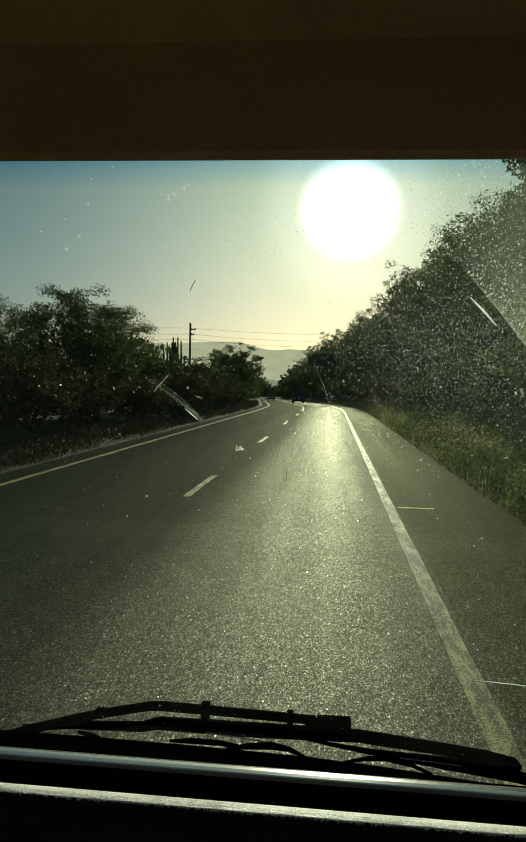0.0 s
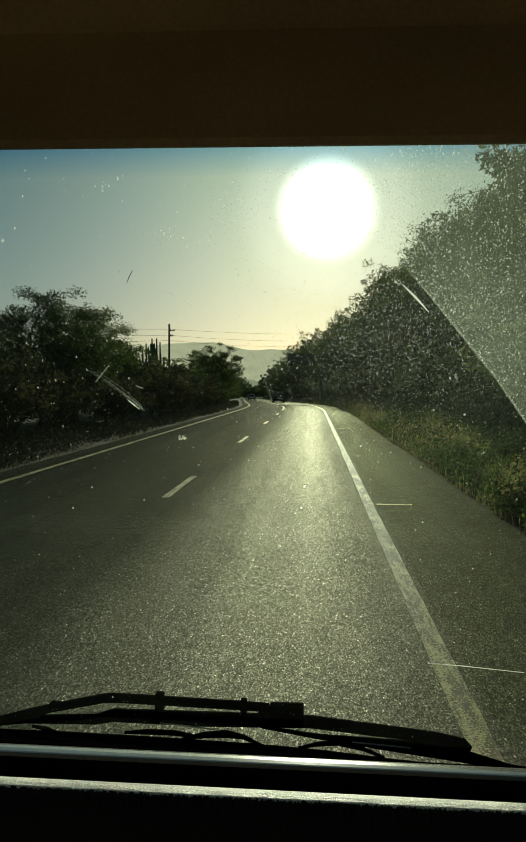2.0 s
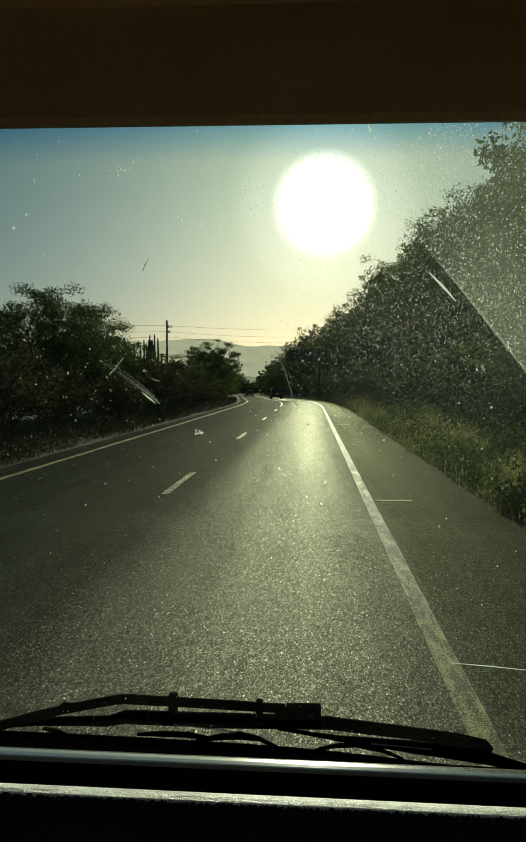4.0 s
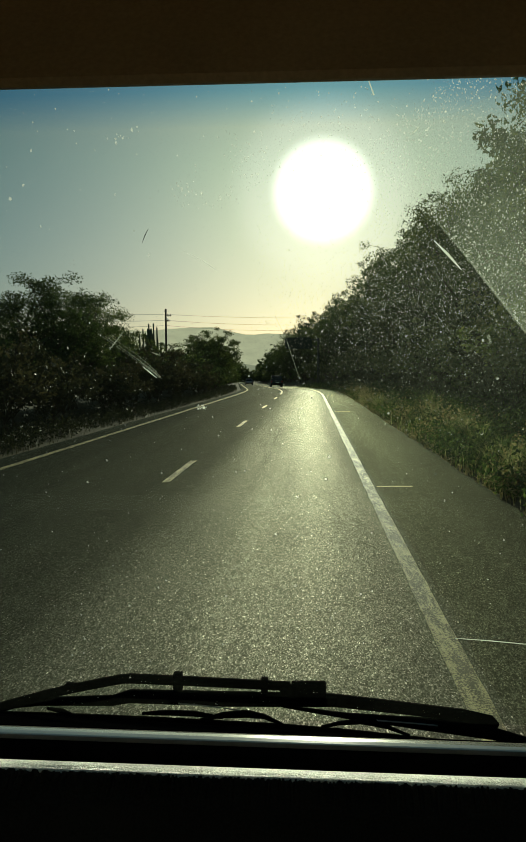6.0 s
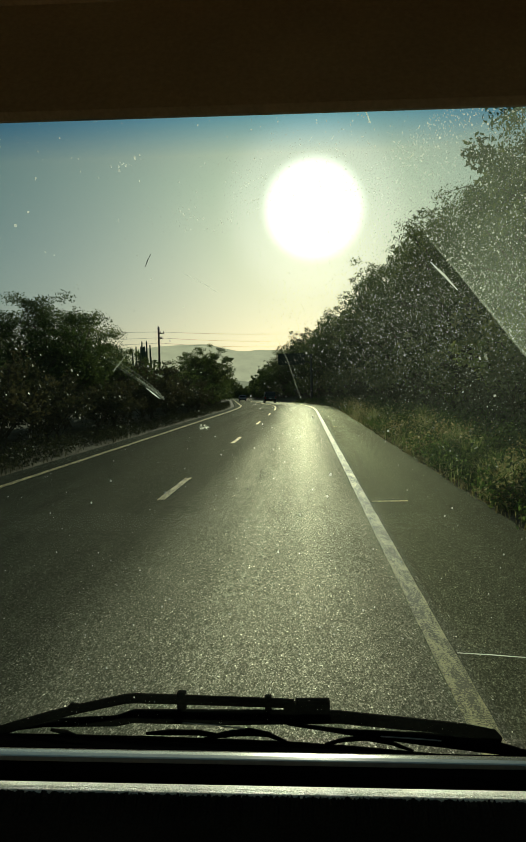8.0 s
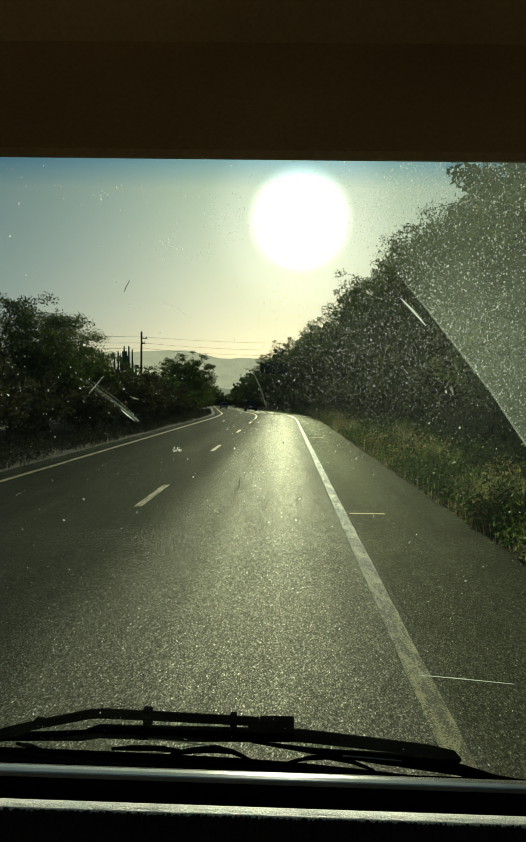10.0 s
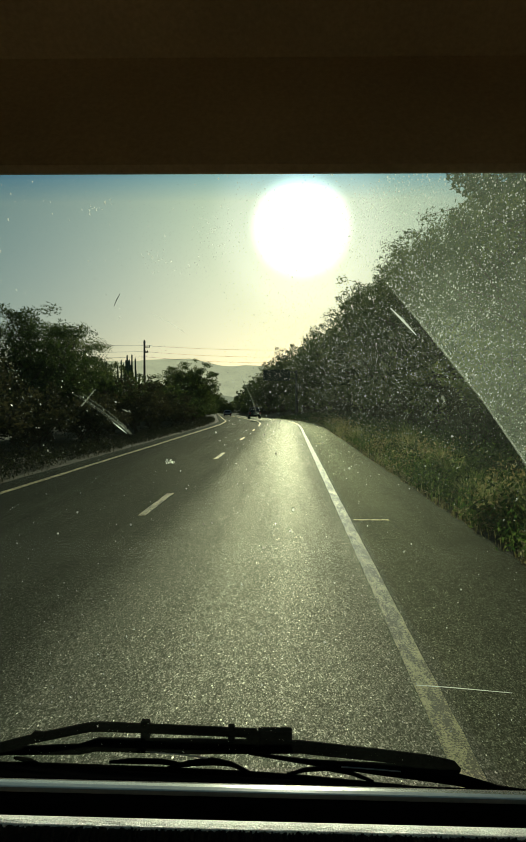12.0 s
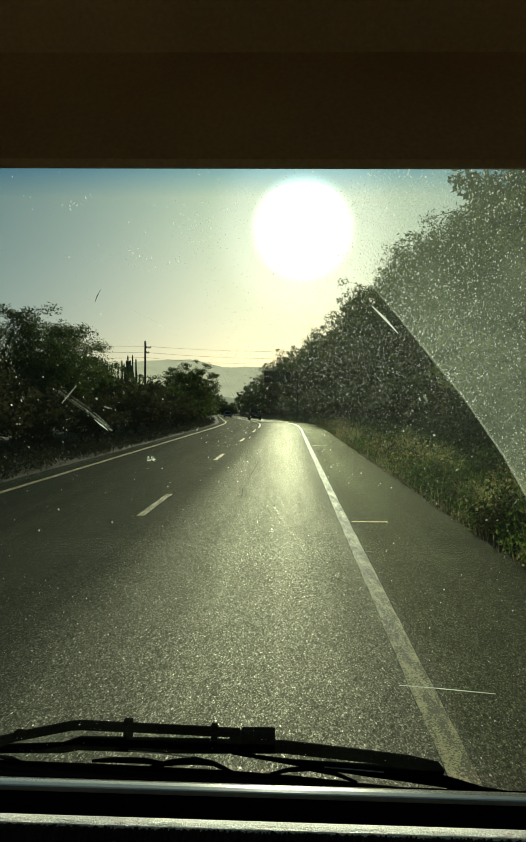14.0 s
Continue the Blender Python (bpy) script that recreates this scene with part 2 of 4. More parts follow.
def far_glow_mat(name, body, glow, strength):
    """Distant hills; the bright air in front of them is put in as emission."""
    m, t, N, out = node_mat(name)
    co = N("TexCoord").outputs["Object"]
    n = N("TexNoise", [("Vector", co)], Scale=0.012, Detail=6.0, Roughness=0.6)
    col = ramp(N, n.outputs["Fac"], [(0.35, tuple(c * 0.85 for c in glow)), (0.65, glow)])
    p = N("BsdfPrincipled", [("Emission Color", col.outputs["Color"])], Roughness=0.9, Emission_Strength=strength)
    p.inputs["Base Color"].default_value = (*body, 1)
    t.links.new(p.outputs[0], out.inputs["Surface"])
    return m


M_ASPHALT = asphalt_mat("asphalt", (0.011, 0.016, 0.0075), (0.037, 0.046, 0.025), (-1.6, 0.1, -5.0, -3.3), (0.102, 0.098, 0.08))
M_SHOULDER = asphalt_mat("shoulder_asphalt", (0.011, 0.0135, 0.008), (0.035, 0.038, 0.024), (), (0.064, 0.064, 0.046))
M_PAINT = paint_mat("road_paint")
M_TAR = surface("crack_tar", (0.015, 0.016, 0.012), (0.035, 0.036, 0.028), 60, 4, (0.8, 0.9), 0.4, 0.003, spec=0.05)
M_SOIL = surface("dry_soil", (0.06, 0.05, 0.03), (0.17, 0.14, 0.08), 18, 0.4, (0.8, 0.95), 0.8, 0.03, spec=0.2)
M_BARK = surface("bark", (0.04, 0.032, 0.022), (0.13, 0.1, 0.07), 12, 1.5, (0.8, 0.95), 0.8, 0.02, spec=0.2)
M_LEAF = leaf_mat("tree_leaves", [(0.035, 0.055, 0.016), (0.09, 0.125, 0.036), (0.19, 0.21, 0.06)], 0.45)
M_LEAF_DRY = leaf_mat("scrub_leaves", [(0.03, 0.035, 0.015), (0.07, 0.07, 0.03), (0.12, 0.1, 0.045)], 0.3)
# lighter, more translucent copy of the tree leaves, for sunlit patches
M_SHRUB_LIT = leaf_mat("lit_shrub_leaves", [(0.05, 0.075, 0.02), (0.14, 0.18, 0.05), (0.3, 0.32, 0.1)], 0.55)
M_WEED = leaf_mat("roadside_weeds", [(0.05, 0.095, 0.022), (0.2, 0.265, 0.065), (0.58, 0.54, 0.27)], 0.68)
M_DRY = leaf_mat("dry_grass", [(0.18, 0.14, 0.05), (0.45, 0.37, 0.16), (0.75, 0.64, 0.38)], 0.65)
M_CACTUS = surface("cactus_skin", (0.03, 0.06, 0.025), (0.07, 0.11, 0.05), 10, 1, (0.5, 0.7), 0.3, 0.01)
M_WOOD = surface("pole_wood", (0.05, 0.04, 0.03), (0.13, 0.1, 0.07), 14, 2, (0.75, 0.9), 0.5, 0.008, spec=0.3)
M_STEEL = surface("galvanised_steel", (0.25, 0.26, 0.26), (0.45, 0.46, 0.46), 30, 3, (0.35, 0.6), 0.1, 0.001, metal=0.9)
M_SIGN = surface("sign_face", (0.012, 0.03, 0.02), (0.022, 0.045, 0.03), 20, 1, (0.6, 0.8), 0.05, 0.001)
# mast colour kept dark, to hold down the sky's reflection
M_MAST = surface("dark_mast_paint", (0.04, 0.042, 0.04), (0.085, 0.088, 0.08), 30, 2, (0.6, 0.8), 0.1, 0.001)
M_WIRE = surface("cable_sheath", (0.02, 0.02, 0.02), (0.05, 0.05, 0.05), 20, 2, (0.5, 0.7), 0.0, 0.001)
M_CERAMIC = surface("insulator_ceramic", (0.12, 0.07, 0.05), (0.2, 0.13, 0.1), 20, 2, (0.15, 0.3), 0.0, 0.001)
M_VINYL = surface("visor_vinyl", (0.26, 0.165, 0.085), (0.42, 0.275, 0.15), 260, 5, (0.55, 0.75), 0.25, 0.0006)
# dash grain split in two: black face, and a lip coloured as if sunlit
M_DASH = surface("grained_dash_plastic", (0.010, 0.010, 0.010), (0.026, 0.026, 0.024), 520, 6, (0.8, 0.9), 0.15, 0.001, spec=0.05)
M_LIP = surface("sunlit_grained_lip", (0.1, 0.1, 0.085), (0.95, 0.95, 0.88), 560, 6, (0.3, 0.42), 1.0, 0.002, metal=0.5, spec=1.0)
M_RUBBER = surface("black_rubber", (0.004, 0.004, 0.004), (0.01, 0.01, 0.01), 200, 8, (0.9, 0.97), 0.2, 0.0006, spec=0.01)
M_WIPER = surface("wiper_black_metal", (0.004, 0.004, 0.004), (0.01, 0.01, 0.01), 150, 9, (0.85, 0.95), 0.15, 0.0005, spec=0.01)
M_LEDGE = surface("painted_ledge", (0.5, 0.5, 0.46), (0.66, 0.66, 0.61), 120, 5, (0.14, 0.2), 0.03, 0.0003, metal=0.7)
# lining kept pale to bounce more light onto the visor
M_LINING = surface("roof_lining", (0.56, 0.5, 0.41), (0.68, 0.62, 0.52), 300, 3, (0.85, 0.95), 0.3, 0.001)
M_BODY = surface("van_paint", (0.5, 0.5, 0.48), (0.6, 0.6, 0.58), 60, 1, (0.25, 0.4), 0.02, 0.0005)
M_TYRE = surface("tyre_rubber", (0.015, 0.015, 0.015), (0.035, 0.034, 0.032), 60, 6, (0.75, 0.9), 0.4, 0.002)
M_RIM = surface("wheel_metal", (0.25, 0.25, 0.25), (0.4, 0.4, 0.4), 40, 6, (0.3, 0.45), 0.05, 0.001, metal=0.9)
M_CAR = surface("dark_car_paint", (0.012, 0.013, 0.015), (0.025, 0.026, 0.03), 60, 1, (0.2, 0.35), 0.02, 0.0005)
M_CAR_PALE = surface("silver_car_paint", (0.3, 0.3, 0.3), (0.42, 0.42, 0.42), 60, 1, (0.25, 0.4), 0.02, 0.0005, metal=0.3)
M_CARGLASS = surface("dark_car_glass", (0.01, 0.012, 0.012), (0.02, 0.024, 0.024), 20, 1, (0.03, 0.08), 0.0, 0.0005)
M_LAMP_RED = surface("red_lamp_plastic", (0.25, 0.01, 0.01), (0.4, 0.02, 0.02), 30, 3, (0.1, 0.2), 0.0, 0.0005)
M_GLASS = glass_mat("dusty_windscreen", 0.018, (0.9, 0.96, 0.9))
M_SIDEGLASS = glass_mat("side_glass", 0.004, (0.85, 0.9, 0.86))
M_FILM = fleck_mat("unwiped_dust", 0.16, (0.7, 0.8, 0.62), True)
M_FLECK = fleck_mat("dust_flecks", 0.7, (0.92, 0.96, 0.86))
M_SCRATCH = fleck_mat("bright_scratch", 1.0)
M_SMEAR = fleck_mat("dried_smear", 0.32)
# the hills glow by themselves to give the paleness of haze
M_HILL_NEAR = far_glow_mat("near_hills", (0.06, 0.06, 0.03), (0.6, 0.58, 0.42), 0.42)
M_HILL_FAR = far_glow_mat("far_hills", (0.08, 0.08, 0.05), (0.82, 0.75, 0.57), 0.88)

# ---- helpers for meshes ----


def finish(ob_name, bm, material, smooth=False):
    me = bpy.data.meshes.new(ob_name)
    bmesh.ops.recalc_face_normals(bm, faces=bm.faces)
    bm.to_mesh(me)
    bm.free()
    if smooth:
        me.shade_smooth()
    me.materials.append(material)
    return me


def part(name, bm, material, parent, label="", smooth=False):
    ob = new(name, finish(name, bm, material, smooth))
    ob.parent = parent
    return tagged(ob, label=label)


def thing(name, label, category, group="", kind="", at=None):
    ob = new(name)
    ob.empty_display_size = 0.3
    if at is not None:
        ob.matrix_basis = at
    return tagged(ob, label, category, group, kind)


def box(bm, x0, x1, y0, y1, z0, z1, bevel=0.0):
    r = bmesh.ops.create_cube(bm, size=1.0)
    for v in r["verts"]:
        v.co = Vector(((x0 + x1) / 2 + v.co.x * (x1 - x0), (y0 + y1) / 2 + v.co.y * (y1 - y0), (z0 + z1) / 2 + v.co.z * (z1 - z0)))
    if bevel:
        es = list({e for v in r["verts"] for e in v.link_edges})
        bmesh.ops.bevel(bm, geom=es, offset=bevel, segments=2, profile=0.5, affect="EDGES")
    return bm


def tube(bm, pts, radii, seg=8, flat=1.0):
    """A tapering tube through the points, with closed ends."""
    pts = [Vector(p) for p in pts]
    if isinstance(radii, (int, float)):
        radii = [radii] * len(pts)
    rings = []
    for i, p in enumerate(pts):
        d = (pts[min(i + 1, len(pts) - 1)] - pts[max(i - 1, 0)]).normalized()
        a = d.cross(Vector((0, 0, 1)) if abs(d.z) < 0.9 else Vector((0, 1, 0))).normalized()
        b = a.cross(d).normalized()
        rings.append([bm.verts.new(p + radii[i] * (math.cos(2 * math.pi * k / seg) * a * flat + math.sin(2 * math.pi * k / seg) * b)) for k in range(seg)])
    for r0, r1 in zip(rings, rings[1:]):
        for k in range(seg):
            bm.faces.new((r0[k], r0[(k + 1) % seg], r1[(k + 1) % seg], r1[k]))
    bm.faces.new(rings[0][::-1])
    bm.faces.new(rings[-1])
    return bm


def profile(bm, pts, x0, x1, lean=0.0, cuts=1):
    """A closed outline in (y, z) drawn along x; lean lowers it by that much per metre of x."""
    rows = []
    for i in range(cuts + 1):
        x = x0 + (x1 - x0) * i / cuts
        rows.append([bm.verts.new((x, y, z - lean * x)) for y, z in pts])
    n = len(pts)
    for r0, r1 in zip(rows, rows[1:]):
        for k in range(n):
            bm.faces.new((r0[k], r1[k], r1[(k + 1) % n], r0[(k + 1) % n]))
    bm.faces.new(rows[0])
    bm.faces.new(rows[-1][::-1])
    return bm


def mesh_from(name, verts, faces, material, smooth=False):
    me = bpy.data.meshes.new(name)
    me.from_pydata(np.asarray(verts).tolist(), [], [tuple(f) for f in np.asarray(faces).tolist()])
    if smooth:
        me.shade_smooth()
    me.materials.append(material)
    return me


# ---- the ground and the road ----
ROAD_L, ROAD_R = -6.55, 2.62
EDGE_L, CENTRE, EDGE_R = -5.83, -2.38, 0.88


def bend(y):
    """The road runs on a little to the right, then swings away to the left beyond the crest."""
    s = max(0.0, y - 50.0)
    return 0.017 * y - (s * s / 555.0 if s < 30 else 1.6216 + 0.1081 * (s - 30))


def rise(y):
    """The road climbs ahead of the van to a crest, and then runs on almost level."""
    if y <= 0:
        return 0.0
    if y < 48:
        return 0.0185 * y
    s = y - 48.0
    return 0.888 + (0.0185 * s - 0.00021 * s * s if s < 38 else 0.3998 + 0.005 * min(s - 38, 300))


def height(u, y):
    """The ground's height at u metres from the road's axis, y metres along it."""
    p = Vector((u * 0.15, y * 0.15, 0.0))
    rough = noise.noise(p) * 0.25 + noise.noise(p * 4) * 0.06
    if u > ROAD_R:
        d = u - ROAD_R
        h = -0.07 - 0.1 * min(d, 0.8) + max(0.0, d - 1.2) * 0.26
        h = min(h, 3.4 + max(0.0, d - 16) * 0.04)
        return h + rough * min(1.0, d / 2.5) + rise(y)
    if u < ROAD_L:
        d = ROAD_L - u
        h = -0.07 - 0.12 * min(d, 1.0) + max(0.0, d - 2.5) * 0.03
        return min(h, 1.2) + rough * min(1.0, d / 2.5) + rise(y)
    return -0.12 + rise(y)


us = [-4500, -3000, -1800, -1000, -500, -250, -130, -70, -45] + [-32 + 1.0 * i for i in range(25)] + [-6.55, -6.15, -3, 0, 2.2, 2.62, 2.95, 3.35] + [3.85 + 0.8 * i for i in range(28)] + [32, 45, 70, 130, 250, 500, 1000, 1800, 3000, 4500]
ys = [-400, -150, -60, -30] + [-15 + 1.5 * i for i in range(60)] + [76 + 5.0 * i for i in range(36)] + [270, 330, 420, 600, 900, 1500, 2500, 4500]
gv = [(u + bend(y), y, height(u, y)) for y in ys for u in us]
nu = len(us)
gf = [(j * nu + i, j * nu + i + 1, (j + 1) * nu + i + 1, (j + 1) * nu + i) for j in range(len(ys) - 1) for i in range(nu - 1)]
tagged(new("ground", mesh_from("ground", gv, gf, M_SOIL, True)), "dry brown roadside soil rising into a wooded bank", "ground", kind="structure")


def strip(u0, u1, y0, y1, z, thick, step, ragged=0.0, seed=0):
    """A strip that follows the road, with a UV map of metres across and along it."""
    rng = random.Random(seed)
    bm = bmesh.new()
    uvl = bm.loops.layers.uv.new("UVMap")
    n = max(1, round((y1 - y0) / step))
    m = max(1, round((u1 - u0) / 1.5))
    rows = []
    for j in range(n + 1):
        y = y0 + (y1 - y0) * j / n
        row = []
        for i in range(m + 1):
            u = u0 + (u1 - u0) * i / m
            if i in (0, m):
                u += rng.uniform(-ragged, ragged)
            row.append((bm.verts.new((u + bend(y), y, z + rise(y))), u, y))
        rows.append(row)
    for r0, r1 in zip(rows, rows[1:]):
        for i in range(m):
            f = bm.faces.new((r0[i][0], r0[i + 1][0], r1[i + 1][0], r1[i][0]))
            for lp, q in zip(f.loops, (r0[i], r0[i + 1], r1[i + 1], r1[i])):
                lp[uvl].uv = (q[1], q[2])
    ext = bmesh.ops.extrude_face_region(bm, geom=list(bm.faces))
    for e in ext["geom"]:
        if isinstance(e, bmesh.types.BMVert):
            e.co.z -= thick
    return bm


road = tagged(new("road", finish("road", strip(ROAD_L, EDGE_R + 0.14, -40, 380, 0.0, 0.1, 0.7, 0.03, 3), M_ASPHALT)), "worn grey asphalt two-lane road", "road", kind="structure")
tagged(new("road_shoulder", finish("road_shoulder", strip(EDGE_R - 0.2, ROAD_R, -40, 380, -0.005, 0.1, 0.5, 0.06, 8), M_SHOULDER)), "darker asphalt shoulder beside the lane", "shoulder", kind="structure")
part("edge_line", strip(EDGE_R - 0.075, EDGE_R + 0.075, -40, 380, 0.0045, 0.004, 0.25, 0.004, 5), M_PAINT, road, "solid worn white edge line")
part("edge_line", strip(EDGE_L - 0.07, EDGE_L + 0.07, -40, 380, 0.0045, 0.004, 1.0, 0.006, 6), M_PAINT, road, "solid worn white edge line")
for k in range(-3, 4):
    y = 11.0 + 11.3 * k
    part("lane_dash", strip(CENTRE - 0.06, CENTRE + 0.06, y, y + 2.7, 0.0045, 0.004, 0.5, 0.008, 20 + k), M_PAINT, road, "worn white lane dash")
part("centre_line", strip(CENTRE - 0.07, CENTRE + 0.07, 54, 380, 0.0045, 0.004, 1.0, 0.006, 7), M_PAINT, road, "solid white centre line")
for k, (y, a, b) in enumerate([(10.6, 1.0, 1.55), (30.4, 1.05, 1.7), (50.5, 1.05, 1.7)]):
    part("shoulder_mark", strip(a, b, y, y + 0.06, -0.002, 0.002, 0.02, 0.0, 40 + k), M_PAINT, road, "thin pale stripe across the shoulder")


def crack(u, y0, y1, wide, seed):
    """A dark sealed crack that wanders along the lane, broken here and there."""
    g = random.Random(seed)
    bm = bmesh.new()
    y, prev = y0, None
    while y < y1:
        uu = u + 0.10 * noise.noise(Vector((y * 0.35, seed, 0))) + 0.03 * noise.noise(Vector((y * 2.3, seed, 5)))
        w = wide * max(0.0, 0.55 + 1.3 * noise.noise(Vector((y * 0.6, seed, 9))))
        row = [bm.verts.new((uu + d * w + bend(y), y, 0.003 + rise(y))) for d in (-0.5, 0.5)] if w > 0.004 else None
        if row and prev:
            bm.faces.new((prev[0], prev[1], row[1], row[0]))
        prev = row
        y += 0.12 + 0.08 * g.random()
    return bm


for k, (u, y0, y1, w) in enumerate([(-0.95, 12, 66, 0.013), (-4.1, 14, 60, 0.016), (-0.15, 26, 48, 0.010)]):
    part("crack", crack(u, y0, y1, w, 3 + k), M_TAR, road, "dark sealed crack along the lane")

# ---- distant hills ----


def ridge(name, radius, deep, peaks, material, label, seed):
    """A range of hills round the horizon: a strip of slopes with spurs."""
    verts, faces = [], []
    n, m = 220, 8
    for i in range(n + 1):
        az = radians(-100 + 200 * i / n)
        deg = math.degrees(az)
        el = sum(h * math.exp(-((deg - c) / w) ** 2) for c, w, h in peaks)
        el += 0.5 * noise.noise(Vector((deg * 0.25, seed, 0))) + 0.14 * noise.noise(Vector((deg * 0.9, seed, 3)))
        top = radius * math.tan(radians(max(0.4, el)))
        for j in range(m + 1):
            f = j / m
            r = radius - deep * (1 - f) * (1 + 0.25 * noise.noise(Vector((deg * 0.5, f * 3, seed))))
            z = -4 + (top + 4) * f ** 1.4
            verts.append((r * math.sin(az), r * math.cos(az), z))
    w = m + 1
    for i in range(n):
        for j in range(m):
            faces.append((i * w + j, (i + 1) * w + j, (i + 1) * w + j + 1, i * w + j + 1))
    tagged(new(name, mesh_from(name, verts, faces, material, True)), label, "hills", kind="structure")


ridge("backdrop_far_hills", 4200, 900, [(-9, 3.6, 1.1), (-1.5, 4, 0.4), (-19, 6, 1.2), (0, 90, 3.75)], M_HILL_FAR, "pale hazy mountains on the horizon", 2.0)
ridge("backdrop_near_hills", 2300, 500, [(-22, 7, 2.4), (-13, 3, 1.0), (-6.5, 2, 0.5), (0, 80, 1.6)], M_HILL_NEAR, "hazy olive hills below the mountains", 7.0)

# ---- trees, scrub and weeds ----


def leaf_cloud(centres, spreads, per, size, rng, droop=0.0, flat=0.75):
    """Many small pointed leaves round each centre; four corners a leaf."""
    n = len(centres) * per
    c = np.repeat(np.asarray(centres), per, axis=0)
    s = np.repeat(np.asarray(spreads), per)[:, None]
    g = rng.normal(size=(n, 3))
    g *= (rng.uniform(size=(n, 1)) ** 0.45) * 1.75 / np.linalg.norm(g, axis=1)[:, None]
    g = g * s * np.array([1, 1, flat])
    c = c + g
    c[:, 2] -= droop * np.abs(rng.normal(size=n)) * s[:, 0]
    a = rng.normal(size=(n, 3))
    a[:, 2] -= droop
    a /= np.linalg.norm(a, axis=1)[:, None]
    b = np.cross(a, rng.normal(size=(n, 3)))
    b /= np.linalg.norm(b, axis=1)[:, None]
    ln = size * rng.uniform(0.6, 1.4, size=(n, 1))
    v = np.stack([c - a * ln * 0.5, c + b * ln * 0.22, c + a * ln * 0.5, c - b * ln * 0.22], axis=1).reshape(-1, 3)
    f = np.arange(4 * n).reshape(-1, 4)
    return v, f


def make_tree(name, seed, tall, spread, base, lumps, per, leaf, label, material, droop=0.2, trunk_r=0.16, group="", gaps=0.0, tuft=1.0, flat=0.75):
    """A tapered trunk that forks into limbs, and a crown of leaf sprays at the limbs' ends."""
    rng = np.random.default_rng(seed)
    tree = thing(name, label, "tree" if "tree" in name else "shrub", group)
    bm = bmesh.new()
    fork = Vector((rng.uniform(-0.2, 0.2), rng.uniform(-0.2, 0.2), base))
    stems = 1 if "tree" in name else 3
    for s in range(stems):
        foot = Vector((0.25 * s, 0.2 * (s % 2), -0.4))
        tube(bm, [foot, foot * 0.5 + Vector((0.05, 0.04, base * 0.5)), fork], [trunk_r * 1.25, trunk_r, trunk_r * 0.8], 8)
    centres, spreads = [], []
    limbs = max(6, lumps // 9)
    for k in range(limbs):
        az = 2 * math.pi * (k + rng.uniform(-0.3, 0.3)) / limbs * 2.4
        out = spread * rng.uniform(0.35, 0.95)
        up = base + (tall - base) * (1.0 - 0.62 * (out / spread) ** 2) * rng.uniform(0.62, 1.0)
        end = Vector((out * math.cos(az), out * math.sin(az), up))
        mid = fork.lerp(end, 0.5) + Vector((rng.normal() * 0.25, rng.normal() * 0.25, 0.1 * tall * rng.uniform(0, 1)))
        tube(bm, [fork, mid, end], [trunk_r * 0.55, trunk_r * 0.3, 0.02], 6)
        for j in range(max(3, lumps // limbs)):
            f = rng.uniform(0.35, 1.08)
            base_pt = fork.lerp(mid, f * 2) if f < 0.5 else mid.lerp(end, f * 2 - 1)
            off = Vector((rng.normal(), rng.normal(), rng.normal() * 0.6)) * spread * 0.17
            tip = base_pt + off
            if j % 2:
                q = Vector((rng.normal(), rng.normal(), rng.normal() + 0.25)).normalized() * rng.uniform(0.55, 0.98)
                tip = Vector((q.x * spread, q.y * spread, base + (tall - base) * (0.47 + 0.5 * q.z)))
            tip.z = max(tip.z, base * 0.55)
            if rng.uniform() > gaps:
                centres.append(tip)
                spreads.append(tuft * spread * rng.uniform(0.045, 0.105))
            if j % 4 == 0:
                tube(bm, [base_pt, tip], [0.025, 0.008], 4)
    part("trunk", bm, M_BARK, tree, smooth=True)
    v, f = leaf_cloud([tuple(c) for c in centres], spreads, per, leaf, rng, droop, flat)
    # larger leaves deep in the crown, which close it against the light
    deep = []
    for k in range(45):
        q = Vector((rng.normal(), rng.normal(), rng.normal())).normalized() * rng.uniform(0.1, 0.62)
        deep.append((q.x * spread, q.y * spread, base + (tall - base) * (0.42 + 0.42 * q.z)))
    v2, f2 = leaf_cloud(deep, [spread * 0.12] * len(deep), int(13 * (1 - 2.5 * gaps)), spread * 0.12, rng)
    v, f = np.vstack([v, v2]), np.vstack([f, f2 + len(v)])
    crown = new("crown", mesh_from("crown", v, f, material))
    crown.parent = tree
    return tree


def plant(proto, spots, seed, sx=(0.88, 1.15)):
    """The first spot takes the prototype itself, the others copies, each turned and sized by itself."""
    rng = random.Random(seed)
    for i, (u, y, k) in enumerate(spots):
        s = k * rng.uniform(*sx)
        m = Matrix.LocRotScale((u + bend(y), y, height(u, y)), Euler((rng.uniform(-0.05, 0.05), rng.uniform(-0.05, 0.05), rng.uniform(0, 6.28))), None)
        ob = proto if i == 0 else copy_thing(proto, m)
        ob.matrix_basis = m @ Matrix.Diagonal((s, s, s * rng.uniform(0.93, 1.07), 1))


